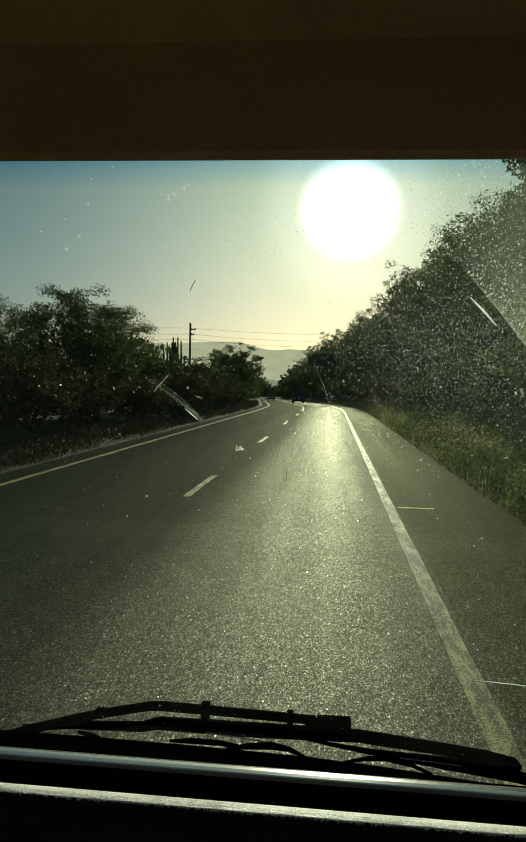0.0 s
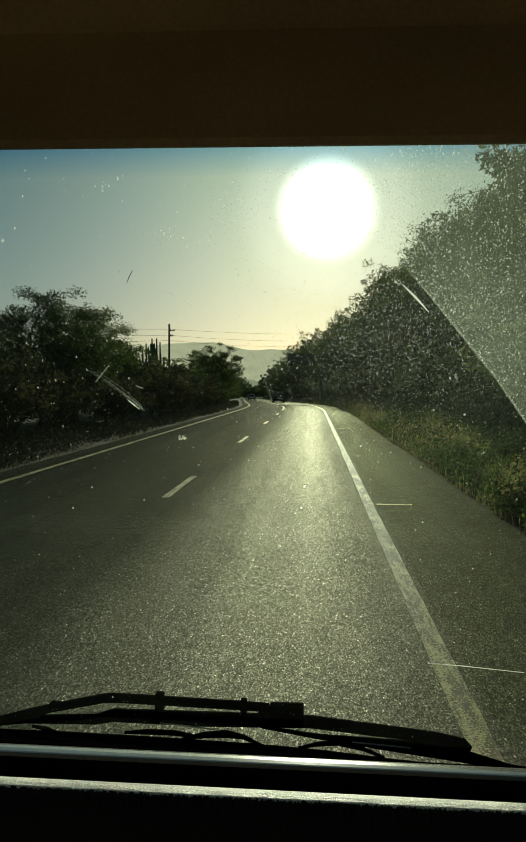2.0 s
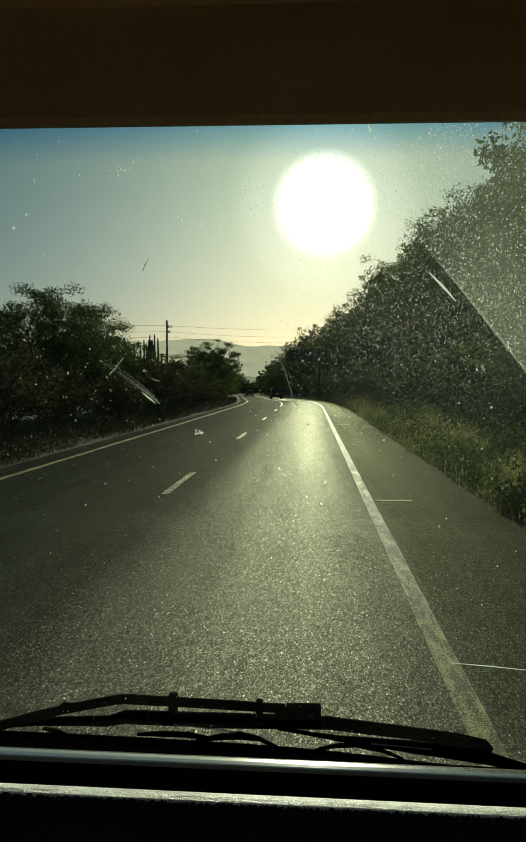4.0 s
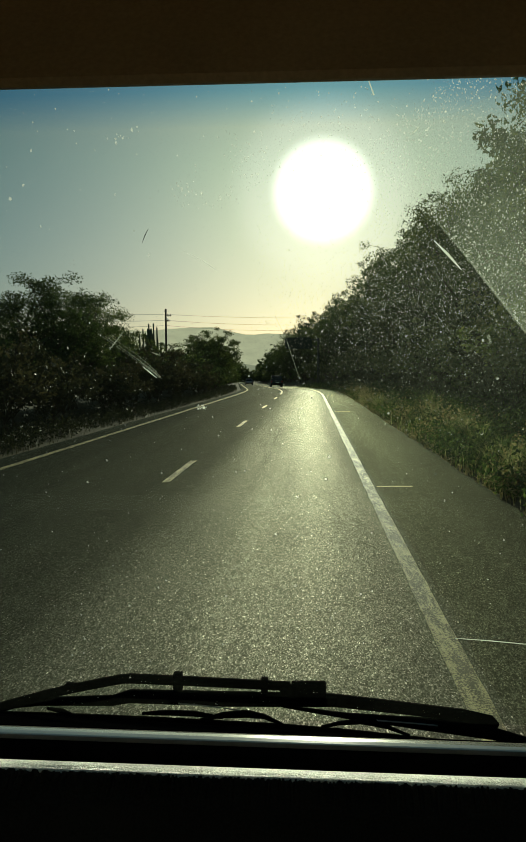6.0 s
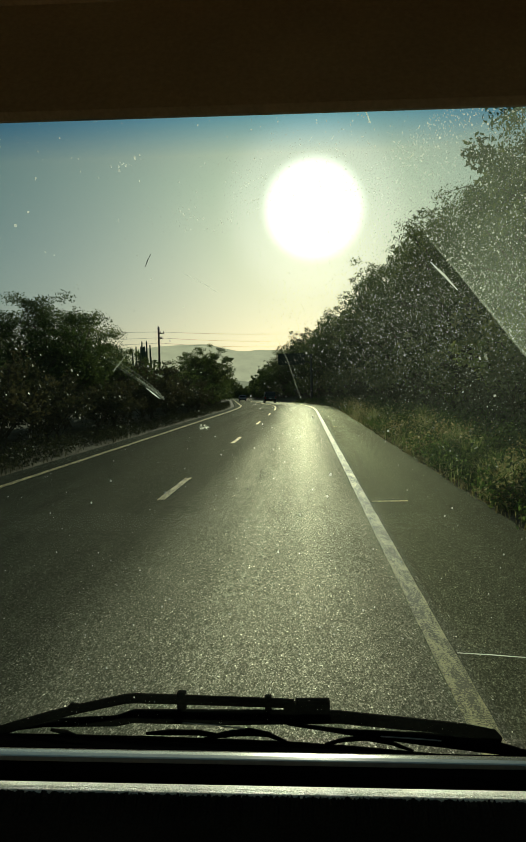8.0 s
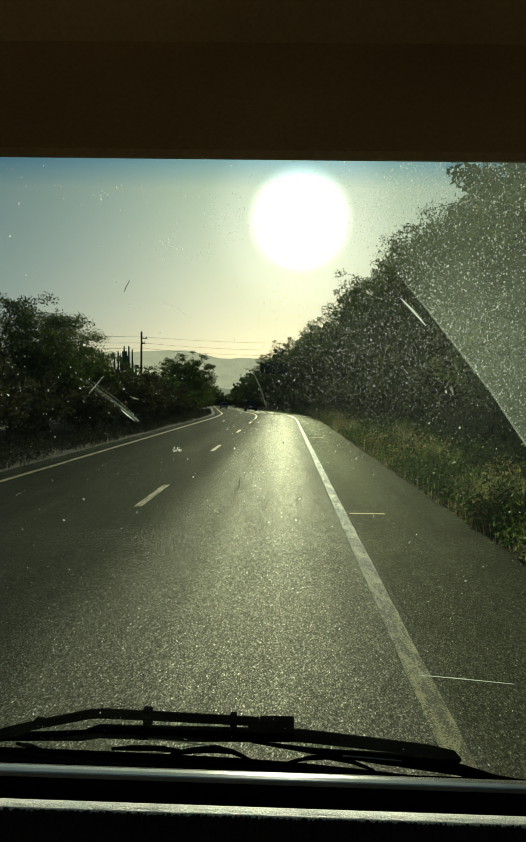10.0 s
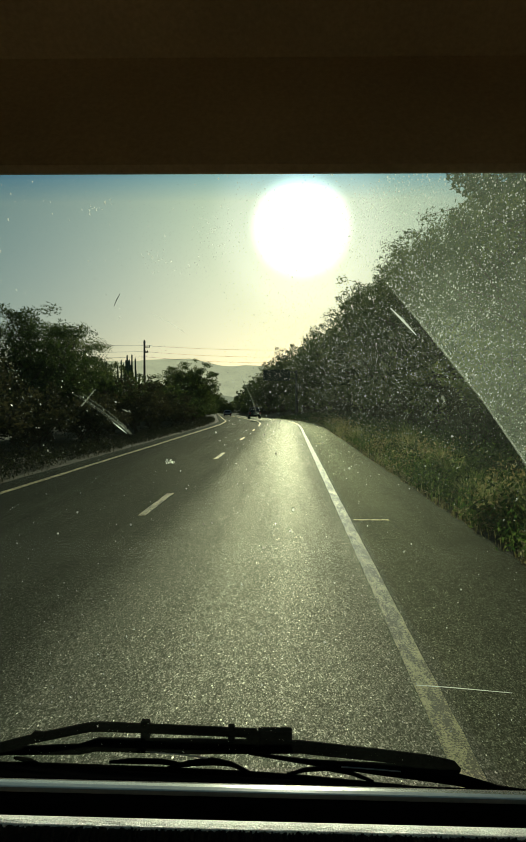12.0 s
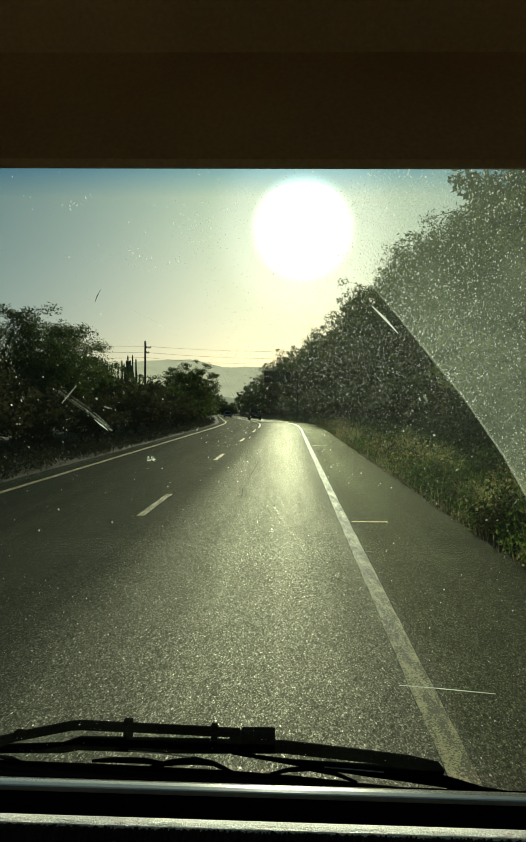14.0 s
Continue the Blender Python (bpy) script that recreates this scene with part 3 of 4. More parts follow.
RIGHT, LEFT = "trees on the wooded bank", "trees along the far verge"
BANK = [
    ("tall dark green tree with drooping feathery foliage on the bank", 12.3, 4.3, 2.4, 0.5, 0.2),
    ("broad round-crowned dark green tree on the bank", 10.8, 4.5, 1.6, 0.25, 0.2),
    ("fine-leaved dark green tree on the bank", 10.0, 4.0, 1.5, 0.45, 0.17),
]
near_bank = [make_tree("bank_tree", 11 + i, h, w, b, 290, 105, 0.13, text, M_LEAF, dr, r, RIGHT) for i, (text, h, w, b, dr, r) in enumerate(BANK)]
far_bank = [make_tree("bank_tree", 11 + i, h, w, b, 180, 60, 0.24, text, M_LEAF, dr, r, RIGHT) for i, (text, h, w, b, dr, r) in enumerate(BANK)]
close_bank = make_tree("bank_tree", 17, 11.2, 4.3, 1.8, 330, 96, 0.13, "dense fine-leaved tree leaning from the bank over the verge", M_LEAF, 0.5, 0.2, RIGHT)
close_spots = []
rng = random.Random(4)
near_spots, far_spots = [[], [], []], [[], [], []]
y, k = 13.0, 0
while y < 260:
    row = close_spots if y < 36 else (near_spots if y < 62 else far_spots)[k % 3]
    if not 138 < y < 168:
        row.append(((9.5 if y < 40 else 9.1 if y < 95 else 8.8 if y < 150 else 6.8) + rng.uniform(-0.8, 1.0), y, 0.94 if y < 34 else 1.09 if y < 58 else 0.98 if y < 95 else 0.84 if y < 150 else 1.0))
    far_spots[(k + 1) % 3].append((13.6 + rng.uniform(-1.5, 2.0), y + rng.uniform(-1.5, 1.5), 1.2))
    if k % 3 == 1 and y < 190:
        far_spots[(k + 2) % 3].append((20.0 + rng.uniform(-2, 2), y, 1.15))
    y += rng.uniform(3.6, 5.2) * (1 + y / 220)
    k += 1
plant(close_bank, close_spots, 29)
for i in range(3):
    plant(near_bank[i], near_spots[i], 30 + i)
    plant(far_bank[i], far_spots[i], 35 + i)

s_bush = make_tree("bank_shrub", 21, 3.6, 2.0, 0.5, 78, 30, 0.18, "dense shrub under the bank trees, leaves lightened as if sunlit", M_SHRUB_LIT, 0.2, 0.05, "shrubs on the bank")
s_dry = make_tree("bank_shrub", 22, 2.5, 1.6, 0.4, 60, 30, 0.15, "olive brown scrubby shrub on the bank", M_LEAF_DRY, 0.2, 0.05, "shrubs on the bank")
a, b = [], []
y = 9.0
while y < 200:
    (a if rng.random() < 0.65 else b).append(((6.9 if y < 40 else 6.3) + rng.uniform(-0.5, 0.7), y, rng.uniform(0.65, 1.05)))
    if y > 18:
        a.append((8.5 + rng.uniform(-0.5, 0.6), y + 0.8, rng.uniform(0.95, 1.25)))
    y += rng.uniform(1.8, 2.8) * (1 + y / 110)
s_bush_far = make_tree("bank_shrub", 23, 3.6, 2.0, 0.5, 50, 13, 0.32, "dense shrub under the bank trees, leaves lightened as if sunlit", M_SHRUB_LIT, 0.2, 0.05, "shrubs on the bank")
plant(s_bush, [q for q in a if q[1] <= 48], 51)
plant(s_bush_far, [q for q in a if q[1] > 48], 53)
plant(s_dry, b, 52)

l_tree = make_tree("verge_tree", 31, 9.8, 4.9, 1.8, 170, 200, 0.15, "spreading dark tree with a wide flat crown by the road", M_LEAF, 0.1, 0.16, LEFT, 0.0, 1.3, 0.55)
l_round = make_tree("verge_tree", 32, 7.8, 3.7, 1.1, 230, 70, 0.18, "compact round dark green tree beside the road", M_LEAF, 0.15, 0.16, LEFT)
plant(l_tree, [(-12.4, 33, 0.72), (-14.5, 44, 0.74), (-18.2, 36, 0.66), (-17.6, 24, 0.6), (-12.6, 18.5, 0.52), (-13.7, 150, 0.95), (-12.7, 190, 1.0), (-20.6, 60, 0.66), (-24, 95, 0.6)], 61, (0.96, 1.04))
plant(l_round, [(-9.7, 82, 0.95), (-11.6, 95, 0.95), (-10.2, 118, 0.95), (-11.2, 134, 1.0), (-10.7, 168, 1.1), (-10.2, 205, 1.1), (-11.2, 225, 1.2), (-14.2, 80, 0.6), (-15.2, 70, 0.55)], 62, (0.95, 1.05))
d_tree = make_tree("distant_tree", 33, 8.0, 4.2, 0.7, 80, 11, 0.75, "round dark tree where the road bends away", M_LEAF, 0.15, 0.17, "trees round the far bend")
d_bush = make_tree("distant_shrub", 34, 4.0, 3.6, 0.3, 50, 10, 0.7, "low dark shrub among the far trees", M_LEAF, 0.15, 0.06, "shrubs round the far bend")
far_a, far_b = [], []
for k in range(34):
    yy = 250 + 4.2 * k
    far_a.append((-10.2 - rng.uniform(0, 9), yy, rng.uniform(0.85, 1.5)))
    far_b.append((-9.2 - rng.uniform(0, 5), yy + 2, rng.uniform(0.8, 1.3)))
for k in range(30):
    far_a.append((-34 + 2.6 * k + rng.uniform(-1, 1), 392 + rng.uniform(-6, 25), rng.uniform(0.9, 1.6)))
    far_b.append((-34 + 2.6 * k + rng.uniform(-1, 1), 386 + rng.uniform(0, 6), rng.uniform(0.9, 1.4)))
for k in range(22):
    far_a.append((8.5 + rng.uniform(0, 9), 262 + 5.5 * k, rng.uniform(1.0, 1.6)))
    far_b.append((6.0 + rng.uniform(0, 2.5), 258 + 5.5 * k, rng.uniform(0.8, 1.3)))
plant(d_tree, far_a, 63)
plant(d_bush, far_b, 64)
s_left = make_tree("verge_shrub", 41, 3.8, 2.2, 0.4, 78, 30, 0.18, "dense dark shrub along the verge", M_LEAF_DRY, 0.2, 0.05, "shrubs along the far verge")
s_left2 = make_tree("verge_shrub", 42, 4.8, 2.5, 0.5, 84, 32, 0.19, "tall dark green thicket along the verge", M_LEAF, 0.2, 0.06, "shrubs along the far verge")
a, b = [], []
y = 12.0
while y < 160:
    a.append((-9.6 + rng.uniform(-0.6, 0.5), y, rng.uniform(0.62, 0.95)))
    b.append((-12.2 + rng.uniform(-0.9, 0.8), y + rng.uniform(-0.8, 0.8), rng.uniform(0.75, 1.02)))
    y += rng.uniform(1.9, 2.9) * (1 + y / 110)
s_left_far = make_tree("verge_shrub", 43, 4.4, 2.4, 0.4, 50, 13, 0.34, "tall dark green thicket along the verge", M_LEAF, 0.2, 0.06, "shrubs along the far verge")
plant(s_left, [q for q in a if q[1] <= 60], 71)
plant(s_left2, [q for q in b if q[1] <= 60], 72)
plant(s_left_far, [q for q in a + b if q[1] > 60], 73)


def weeds(name, count, u_of, y0, y1, tall, wide, material, label, seed, lean=0.5):
    """Blades and stalks of roadside grass, each a bent three-piece strip."""
    g = np.random.default_rng(seed)
    vs, fs = [], []
    for i in range(count):
        y = y0 + (y1 - y0) * g.uniform() ** 1.6
        u = u_of(g, y)
        clump = 0.55 + 0.75 * max(0.0, 0.5 + noise.noise(Vector((u * 0.6, y * 0.35, seed))))
        h = tall * clump * g.uniform(0.4, 1.15)
        az = g.uniform(0, 6.283)
        dx, dy = math.cos(az), math.sin(az)
        w = wide * g.uniform(0.6, 1.4) * (1 + y / 40)
        x0, z0 = u + bend(y), height(u, y)
        ln = h * lean * g.uniform(0.1, 1.0)
        b0 = len(vs)
        for f in (0.0, 0.45, 0.8, 1.0):
            ww = w * (1 - f * 0.85)
            cx, cy, cz = x0 + dx * ln * f * f, y + dy * ln * f * f, z0 + h * f * (1 - 0.15 * f)
            vs.append((cx - dy * ww, cy + dx * ww, cz))
            vs.append((cx + dy * ww, cy - dx * ww, cz))
        for q in (0, 2, 4):
            fs.append((b0 + q, b0 + q + 1, b0 + q + 3, b0 + q + 2))
    tagged(new(name, mesh_from(name, vs, fs, material)), label, "grass", kind="stuff")


def herbs(name, count, u_of, y0, y1, tall, leaf, material, label, seed):
    """Low leafy weeds: stalks hidden in small clumps of leaves."""
    g = np.random.default_rng(seed)
    cs, ss = [], []
    for i in range(count):
        y = y0 + (y1 - y0) * g.uniform() ** 1.6
        u = u_of(g, y)
        lump = 0.5 + 0.9 * noise.noise(Vector((u * 0.55, y * 0.3, seed * 0.37))) + 0.5 * noise.noise(Vector((u * 1.6, y * 0.9, 4.0)))
        if lump < g.uniform(0.0, 0.45):
            continue
        h = tall * g.uniform(0.25, 0.8) * (0.45 + lump)
        cs.append((u + bend(y), y, height(u, y) + h * 0.45))
        ss.append(h * 0.3)
    v, f = leaf_cloud(cs, ss, 26, leaf, g, 0.0, 1.0)
    tagged(new(name, mesh_from(name, v, f, material)), label, "weeds", kind="stuff")


near_right = lambda g, y: ROAD_R + 0.1 + abs(g.normal()) * 1.25
near_left = lambda g, y: ROAD_L - 0.5 - abs(g.normal()) * 1.2
weeds("verge_grass", 3000, near_right, 4, 110, 0.55, 0.006, M_WEED, "tall yellow-green roadside grass beside the shoulder", 3)
weeds("dry_verge_grass", 3500, lambda g, y: ROAD_R + 0.02 + abs(g.normal()) * 0.7, 4, 90, 0.32, 0.006, M_DRY, "short dry straw-coloured grass along the shoulder", 5)
herbs("verge_weeds", 5200, lambda g, y: ROAD_R + 0.15 + abs(g.normal()) * 1.5, 5, 100, 0.9, 0.062, M_WEED, "leafy yellow-green weeds below the bank", 6)
herbs("seeding_weeds", 1700, lambda g, y: ROAD_R + 0.3 + abs(g.normal()) * 0.8, 5, 70, 1.2, 0.075, M_DRY, "pale seed heads among the roadside weeds", 14)
herbs("shoulder_weeds", 700, lambda g, y: ROAD_R + 0.12 + abs(g.normal()) * 0.25, 4, 80, 0.3, 0.05, M_DRY, "low brown weeds spilling onto the shoulder", 12)
herbs("verge_undergrowth", 2400, lambda g, y: ROAD_R + 0.5 + abs(g.normal()) * 1.5, 6, 110, 1.3, 0.1, M_LEAF, "dark leafy undergrowth at the foot of the bank", 8)
weeds("far_verge_grass", 2500, near_left, 8, 120, 0.3, 0.007, M_LEAF_DRY, "dry grass along the far verge", 9)
herbs("far_verge_weeds", 1500, lambda g, y: ROAD_L - 0.8 - abs(g.normal()) * 1.1, 9, 130, 0.85, 0.085, M_LEAF_DRY, "dull brown-green weeds along the far verge", 10)

def grass_tuft(seed, blades, tall):
    """One clump of long arching grass blades."""
    g = np.random.default_rng(seed)
    vs, fs = [], []
    for i in range(blades):
        az, r = g.uniform(0, 6.283), 0.12 * g.uniform() ** 0.5
        dx, dy = math.cos(az), math.sin(az)
        h, ln, w = tall * g.uniform(0.5, 1.1), tall * g.uniform(0.1, 0.75), g.uniform(0.004, 0.009)
        b0 = len(vs)
        for f in (0.0, 0.35, 0.65, 0.88, 1.0):
            ww = w * (1 - 0.92 * f)
            cx, cy, cz = dx * (r + ln * f * f), dy * (r + ln * f * f), h * f * (1.0 - 0.32 * f * f) - 0.05
            vs.append((cx - dy * ww, cy + dx * ww, cz))
            vs.append((cx + dy * ww, cy - dx * ww, cz))
        for q in (0, 2, 4, 6):
            fs.append((b0 + q, b0 + q + 1, b0 + q + 3, b0 + q + 2))
    ob = new("grass_tuft", mesh_from("grass_tuft", vs, fs, M_WEED))
    return tagged(ob, "clump of long arching green grass beside the shoulder", "grass", "grass tufts along the shoulder")


for k, (seed, blades, tall) in enumerate([(91, 190, 1.15), (92, 150, 0.85), (93, 230, 1.3)]):
    plant(grass_tuft(seed, blades, tall), [(ROAD_R + rng.uniform(0.45, 2.2), 7.5 + 2.1 * i + 0.7 * k + rng.uniform(-0.8, 0.8), rng.uniform(0.7, 1.15)) for i in range(13)], 94 + k)

# ---- tall column cactus, pole with cables, road sign ----


def cactus(seed, columns, tall):
    g = random.Random(seed)
    plant_ob = thing("column_cactus", "grey-green column cactus with many upright stems", "cactus", "cacti behind the thicket")
    for c in range(columns):
        bm = bmesh.new()
        az, r = g.uniform(0, 6.28), 0.35 + 0.9 * c / columns
        foot = Vector((0.2 * math.cos(az), 0.2 * math.sin(az), -0.2))
        knee = Vector((r * math.cos(az), r * math.sin(az), g.uniform(0.4, 1.6)))
        h = tall * g.uniform(0.65, 1.0)
        pts = [foot, knee, knee + Vector((0.05, 0.03, 0.8)), knee + Vector((0.08, 0.05, h * 0.6)), knee + Vector((0.1, 0.05, h - knee.z - 0.12)), knee + Vector((0.1, 0.05, h - knee.z))]
        tube(bm, pts, [0.09, 0.1, 0.1, 0.1, 0.08, 0.025], 9)
        part("stem", bm, M_CACTUS, plant_ob, smooth=True)
    return plant_ob


c1 = cactus(2, 11, 8.2)
plant(c1, [(-14.35, 64, 0.82), (-15.65, 67.5, 0.8), (-17.25, 66, 0.86), (-18.6, 68, 0.8)], 81, (0.97, 1.03))


def utility_pole(x, y, tall):
    z0 = height(x - bend(y), y)
    pole = thing("utility_pole", "weathered wooden utility pole with short crossarms and insulators", "utility pole", at=pose(x, y, z0))
    part("shaft", tube(bmesh.new(), [(0, 0, -0.8), (0, 0, tall * 0.5), (0, 0, tall)], [0.17, 0.15, 0.12], 10), M_WOOD, pole, smooth=True)
    for k, (z, w) in enumerate(((tall - 0.9, 0.75), (tall - 1.6, 0.5))):
        arm = part("crossarm", box(bmesh.new(), -0.1, w, -0.06, 0.06, z - 0.06, z + 0.06, 0.01), M_WOOD, pole)
        for xx in (0.2, w - 0.08):
            part("insulator", tube(bmesh.new(), [(xx, 0, z + 0.05), (xx, 0, z + 0.12), (xx, 0, z + 0.16), (xx, 0, z + 0.26)], [0.03, 0.075, 0.05, 0.03], 8), M_CERAMIC, arm, smooth=True)
    part("cap_bracket", box(bmesh.new(), -0.16, 0.16, -0.14, 0.14, tall - 0.35, tall - 0.25, 0.01), M_STEEL, pole)
    return pole


utility_pole(-17.9, 92.0, 10.7)
utility_pole(14.5, 104.0, 10.0)


def cable(a, b, sag):
    bm = bmesh.new()
    a, b = Vector(a), Vector(b)
    pts = []
    for i in range(25):
        f = i / 24
        p = a.lerp(b, f)
        p.z -= sag * 4 * f * (1 - f)
        pts.append(p)
    tube(bm, pts, 0.016, 5)
    tagged(new("overhead_cable", finish("overhead_cable", bm, M_WIRE, True)), "thin dark overhead cable strung between poles", "cable", "overhead cables")


for dz, sag in ((11.3, 0.5), (10.5, 0.7), (9.8, 0.8)):
    cable((-17.8, 92, dz), (14.6, 104, dz + 0.8), sag)
    cable((-17.8, 92, dz), (-62, 66, dz - 0.6), sag)


def road_sign(u, y):
    """A panel that a mast at the roadside holds out over the lane."""
    sign = thing("road_sign", "dark overhead road sign held over the lane by a mast", "road sign", at=pose(u + bend(y), y, height(u, y)))
    z0 = 5.4 + rise(y) - height(u, y)
    bm = bmesh.new()
    box(bm, -4.7, -0.9, -0.02, 0.02, z0, z0 + 1.6)
    es = [e for e in bm.edges if abs(e.verts[0].co.y - e.verts[1].co.y) > 0.03]
    bmesh.ops.bevel(bm, geom=es, offset=0.3, segments=6, profile=0.5, affect="EDGES")
    part("sign_panel", bm, M_SIGN, sign)
    part("mast", tube(bmesh.new(), [(0, 0.25, -0.7), (0, 0.25, 3.0), (0, 0.25, z0 + 1.5)], [0.2, 0.18, 0.14], 14), M_MAST, sign, smooth=True)
    part("base_plate", box(bmesh.new(), -0.3, 0.3, -0.05, 0.55, -0.05, 0.06, 0.01), M_MAST, sign)
    for z in (z0 + 0.4, z0 + 1.3):
        part("arm", tube(bmesh.new(), [(0, 0.25, z - 0.1), (-0.8, 0.12, z), (-4.5, 0.09, z)], [0.09, 0.07, 0.05], 10), M_MAST, sign, smooth=True)
    for x in (-4.4, -2.8, -1.2):
        part("rail", box(bmesh.new(), x - 0.04, x + 0.04, 0.022, 0.06, z0 + 0.1, z0 + 1.5, 0.004), M_MAST, sign)
    return sign


road_sign(4.5, 97.0)

# ---- the traffic ahead ----


def car(name, label, paint, at, tall=1.75, wide=1.86, long=4.5):
    c = thing(name, label, "car", "traffic ahead", at=at)
    hw, hl = wide / 2, long / 2
    low, belt = 0.32, tall * 0.58
    # the tail faces -y, towards the following traffic
    body = bmesh.new()
    profile(body, [(-hl, low + 0.1), (-hl + 0.08, low), (hl - 0.1, low), (hl, low + 0.15), (hl - 0.02, belt - 0.2), (hl - 0.3, belt - 0.06), (hl * 0.45, belt), (-hl + 0.04, belt)], -hw, hw)
    bmesh.ops.bevel(body, geom=list(body.edges), offset=0.05, segments=2, profile=0.5, affect="EDGES")
    part("body", body, paint, c, smooth=False)
    cab = bmesh.new()
    rows = []
    for z, y0, y1, w in ((belt - 0.03, -hl + 0.06, hl * 0.42, hw - 0.05), (tall - 0.08, -hl + 0.3, hl * 0.12, hw - 0.18), (tall, -hl + 0.42, hl * 0.02, hw - 0.26)):
        rows.append([cab.verts.new(p) for p in ((-w, y0, z), (w, y0, z), (w, y1, z), (-w, y1, z))])
    for r0, r1 in zip(rows, rows[1:]):
        for k in range(4):
            cab.faces.new((r0[k], r0[(k + 1) % 4], r1[(k + 1) % 4], r1[k]))
    cab.faces.new(rows[-1])
    cab.faces.new(rows[0][::-1])
    part("cabin", cab, paint, c)
    pane = bmesh.new()
    y0, y1 = -hl + 0.085, -hl + 0.27
    z0, z1 = belt + 0.03, tall - 0.14
    q = [pane.verts.new(p) for p in ((-hw + 0.16, y0 - 0.02, z0), (hw - 0.16, y0 - 0.02, z0), (hw - 0.26, y1 - 0.02, z1), (-hw + 0.26, y1 - 0.02, z1))]
    pane.faces.new(q)
    ext = bmesh.ops.extrude_face_region(pane, geom=list(pane.faces))
    for e in ext["geom"]:
        if isinstance(e, bmesh.types.BMVert):
            e.co.y += 0.03
    part("rear_window", pane, M_CARGLASS, c, "dark tinted rear window")
    for s in (-1, 1):
        part("tail_light", box(bmesh.new(), s * (hw - 0.13) - 0.09, s * (hw - 0.13) + 0.09, -hl - 0.015, -hl + 0.06, belt - 0.34, belt - 0.06, 0.015), M_LAMP_RED, c, "red tail light")
        part("door_mirror", box(bmesh.new(), s * (hw + 0.1) - 0.1, s * (hw + 0.1) + 0.1, hl * 0.3, hl * 0.3 + 0.12, belt + 0.02, belt + 0.18, 0.03), paint, c)
        side = bmesh.new()
        box(side, s * (hw - 0.1) - 0.012, s * (hw - 0.1) + 0.012, -hl + 0.5, hl * 0.1, belt + 0.05, tall - 0.2, 0.005)
        part("side_window", side, M_CARGLASS, c)
        for yy in (-hl + 0.85, hl - 0.85):
            tyre = part("wheel", tube(bmesh.new(), [(s * (hw - 0.24), yy, 0.34), (s * (hw - 0.22), yy, 0.34), (s * (hw - 0.02), yy, 0.34), (s * hw, yy, 0.34)], [0.3, 0.34, 0.34, 0.3], 20), M_TYRE, c, "black rubber tyre")
            part("rim", tube(bmesh.new(), [(s * (hw - 0.02), yy, 0.34), (s * (hw + 0.008), yy, 0.34)], [0.21, 0.19], 16), M_RIM, tyre)
    part("rear_bumper", box(bmesh.new(), -hw + 0.04, hw - 0.04, -hl - 0.07, -hl + 0.1, low, low + 0.22, 0.03), M_RUBBER, c)
    part("number_plate", box(bmesh.new(), -0.2, 0.2, -hl - 0.03, -hl + 0.01, low + 0.3, low + 0.45, 0.004), M_RIM, c, "small pale plate")
    return c


car("estate_car", "dark car with tinted rear window on the road ahead", M_CAR, pose(-0.85 + bend(108), 108, rise(108), 0.15, 0, 5.2))
car("saloon_car", "pale car far off in the other lane", M_CAR_PALE, pose(-4.1 + bend(165), 165, rise(165), 0.15, 0, 5.2), 1.5, 1.78)

# ---- the van from whose cabin the road is seen ----
LEAN = 0.0155
X0, X1 = -1.40, 0.58
van = thing("van", "dark van cabin with dusty windscreen, wipers and dashboard", "van")


def glass_y(z):
    return 0.704 - 0.337 * (z - 1.892)


pane = bmesh.new()
rows = []
for z in (1.345, 1.5, 1.65, 1.8, 1.95, 2.17):
    rows.append([pane.verts.new((X0 + (X1 - X0) * i / 10, glass_y(z), z)) for i in range(11)])
for r0, r1 in zip(rows, rows[1:]):
    for k in range(10):
        pane.faces.new((r0[k], r0[k + 1], r1[k + 1], r1[k]))
windscreen = part("windscreen", pane, M_GLASS, van, "dusty laminated windscreen with a blue shade band")
windscreen.visible_shadow = False


def on_glass(x, z, lift=0.0015):
    return Vector((x, glass_y(z) - lift, z))


def flecks(name, spots, material, seed, lift):
    """Irregular dots of dust on the pane, each a small five-sided flake."""
    g = random.Random(seed)
    vs, fs = [], []
    for x, z, r in spots:
        b, n = len(vs), 5
        turn, el = g.uniform(0, 6.28), g.uniform(0.6, 1.0)
        for k in range(n):
            a = turn + 2 * math.pi * k / n
            q = r * g.uniform(0.65, 1.2)
            vs.append(tuple(on_glass(x + q * math.cos(a) * el, z + q * math.sin(a), lift)))
        fs.append(tuple(range(b, b + n)))
    me = bpy.data.meshes.new(name)
    me.from_pydata(vs, [], fs)
    me.materials.append(material)
    ob = new(name, me)
    ob.parent = windscreen
    ob.visible_shadow = False
    return tagged(ob, kind="stuff")


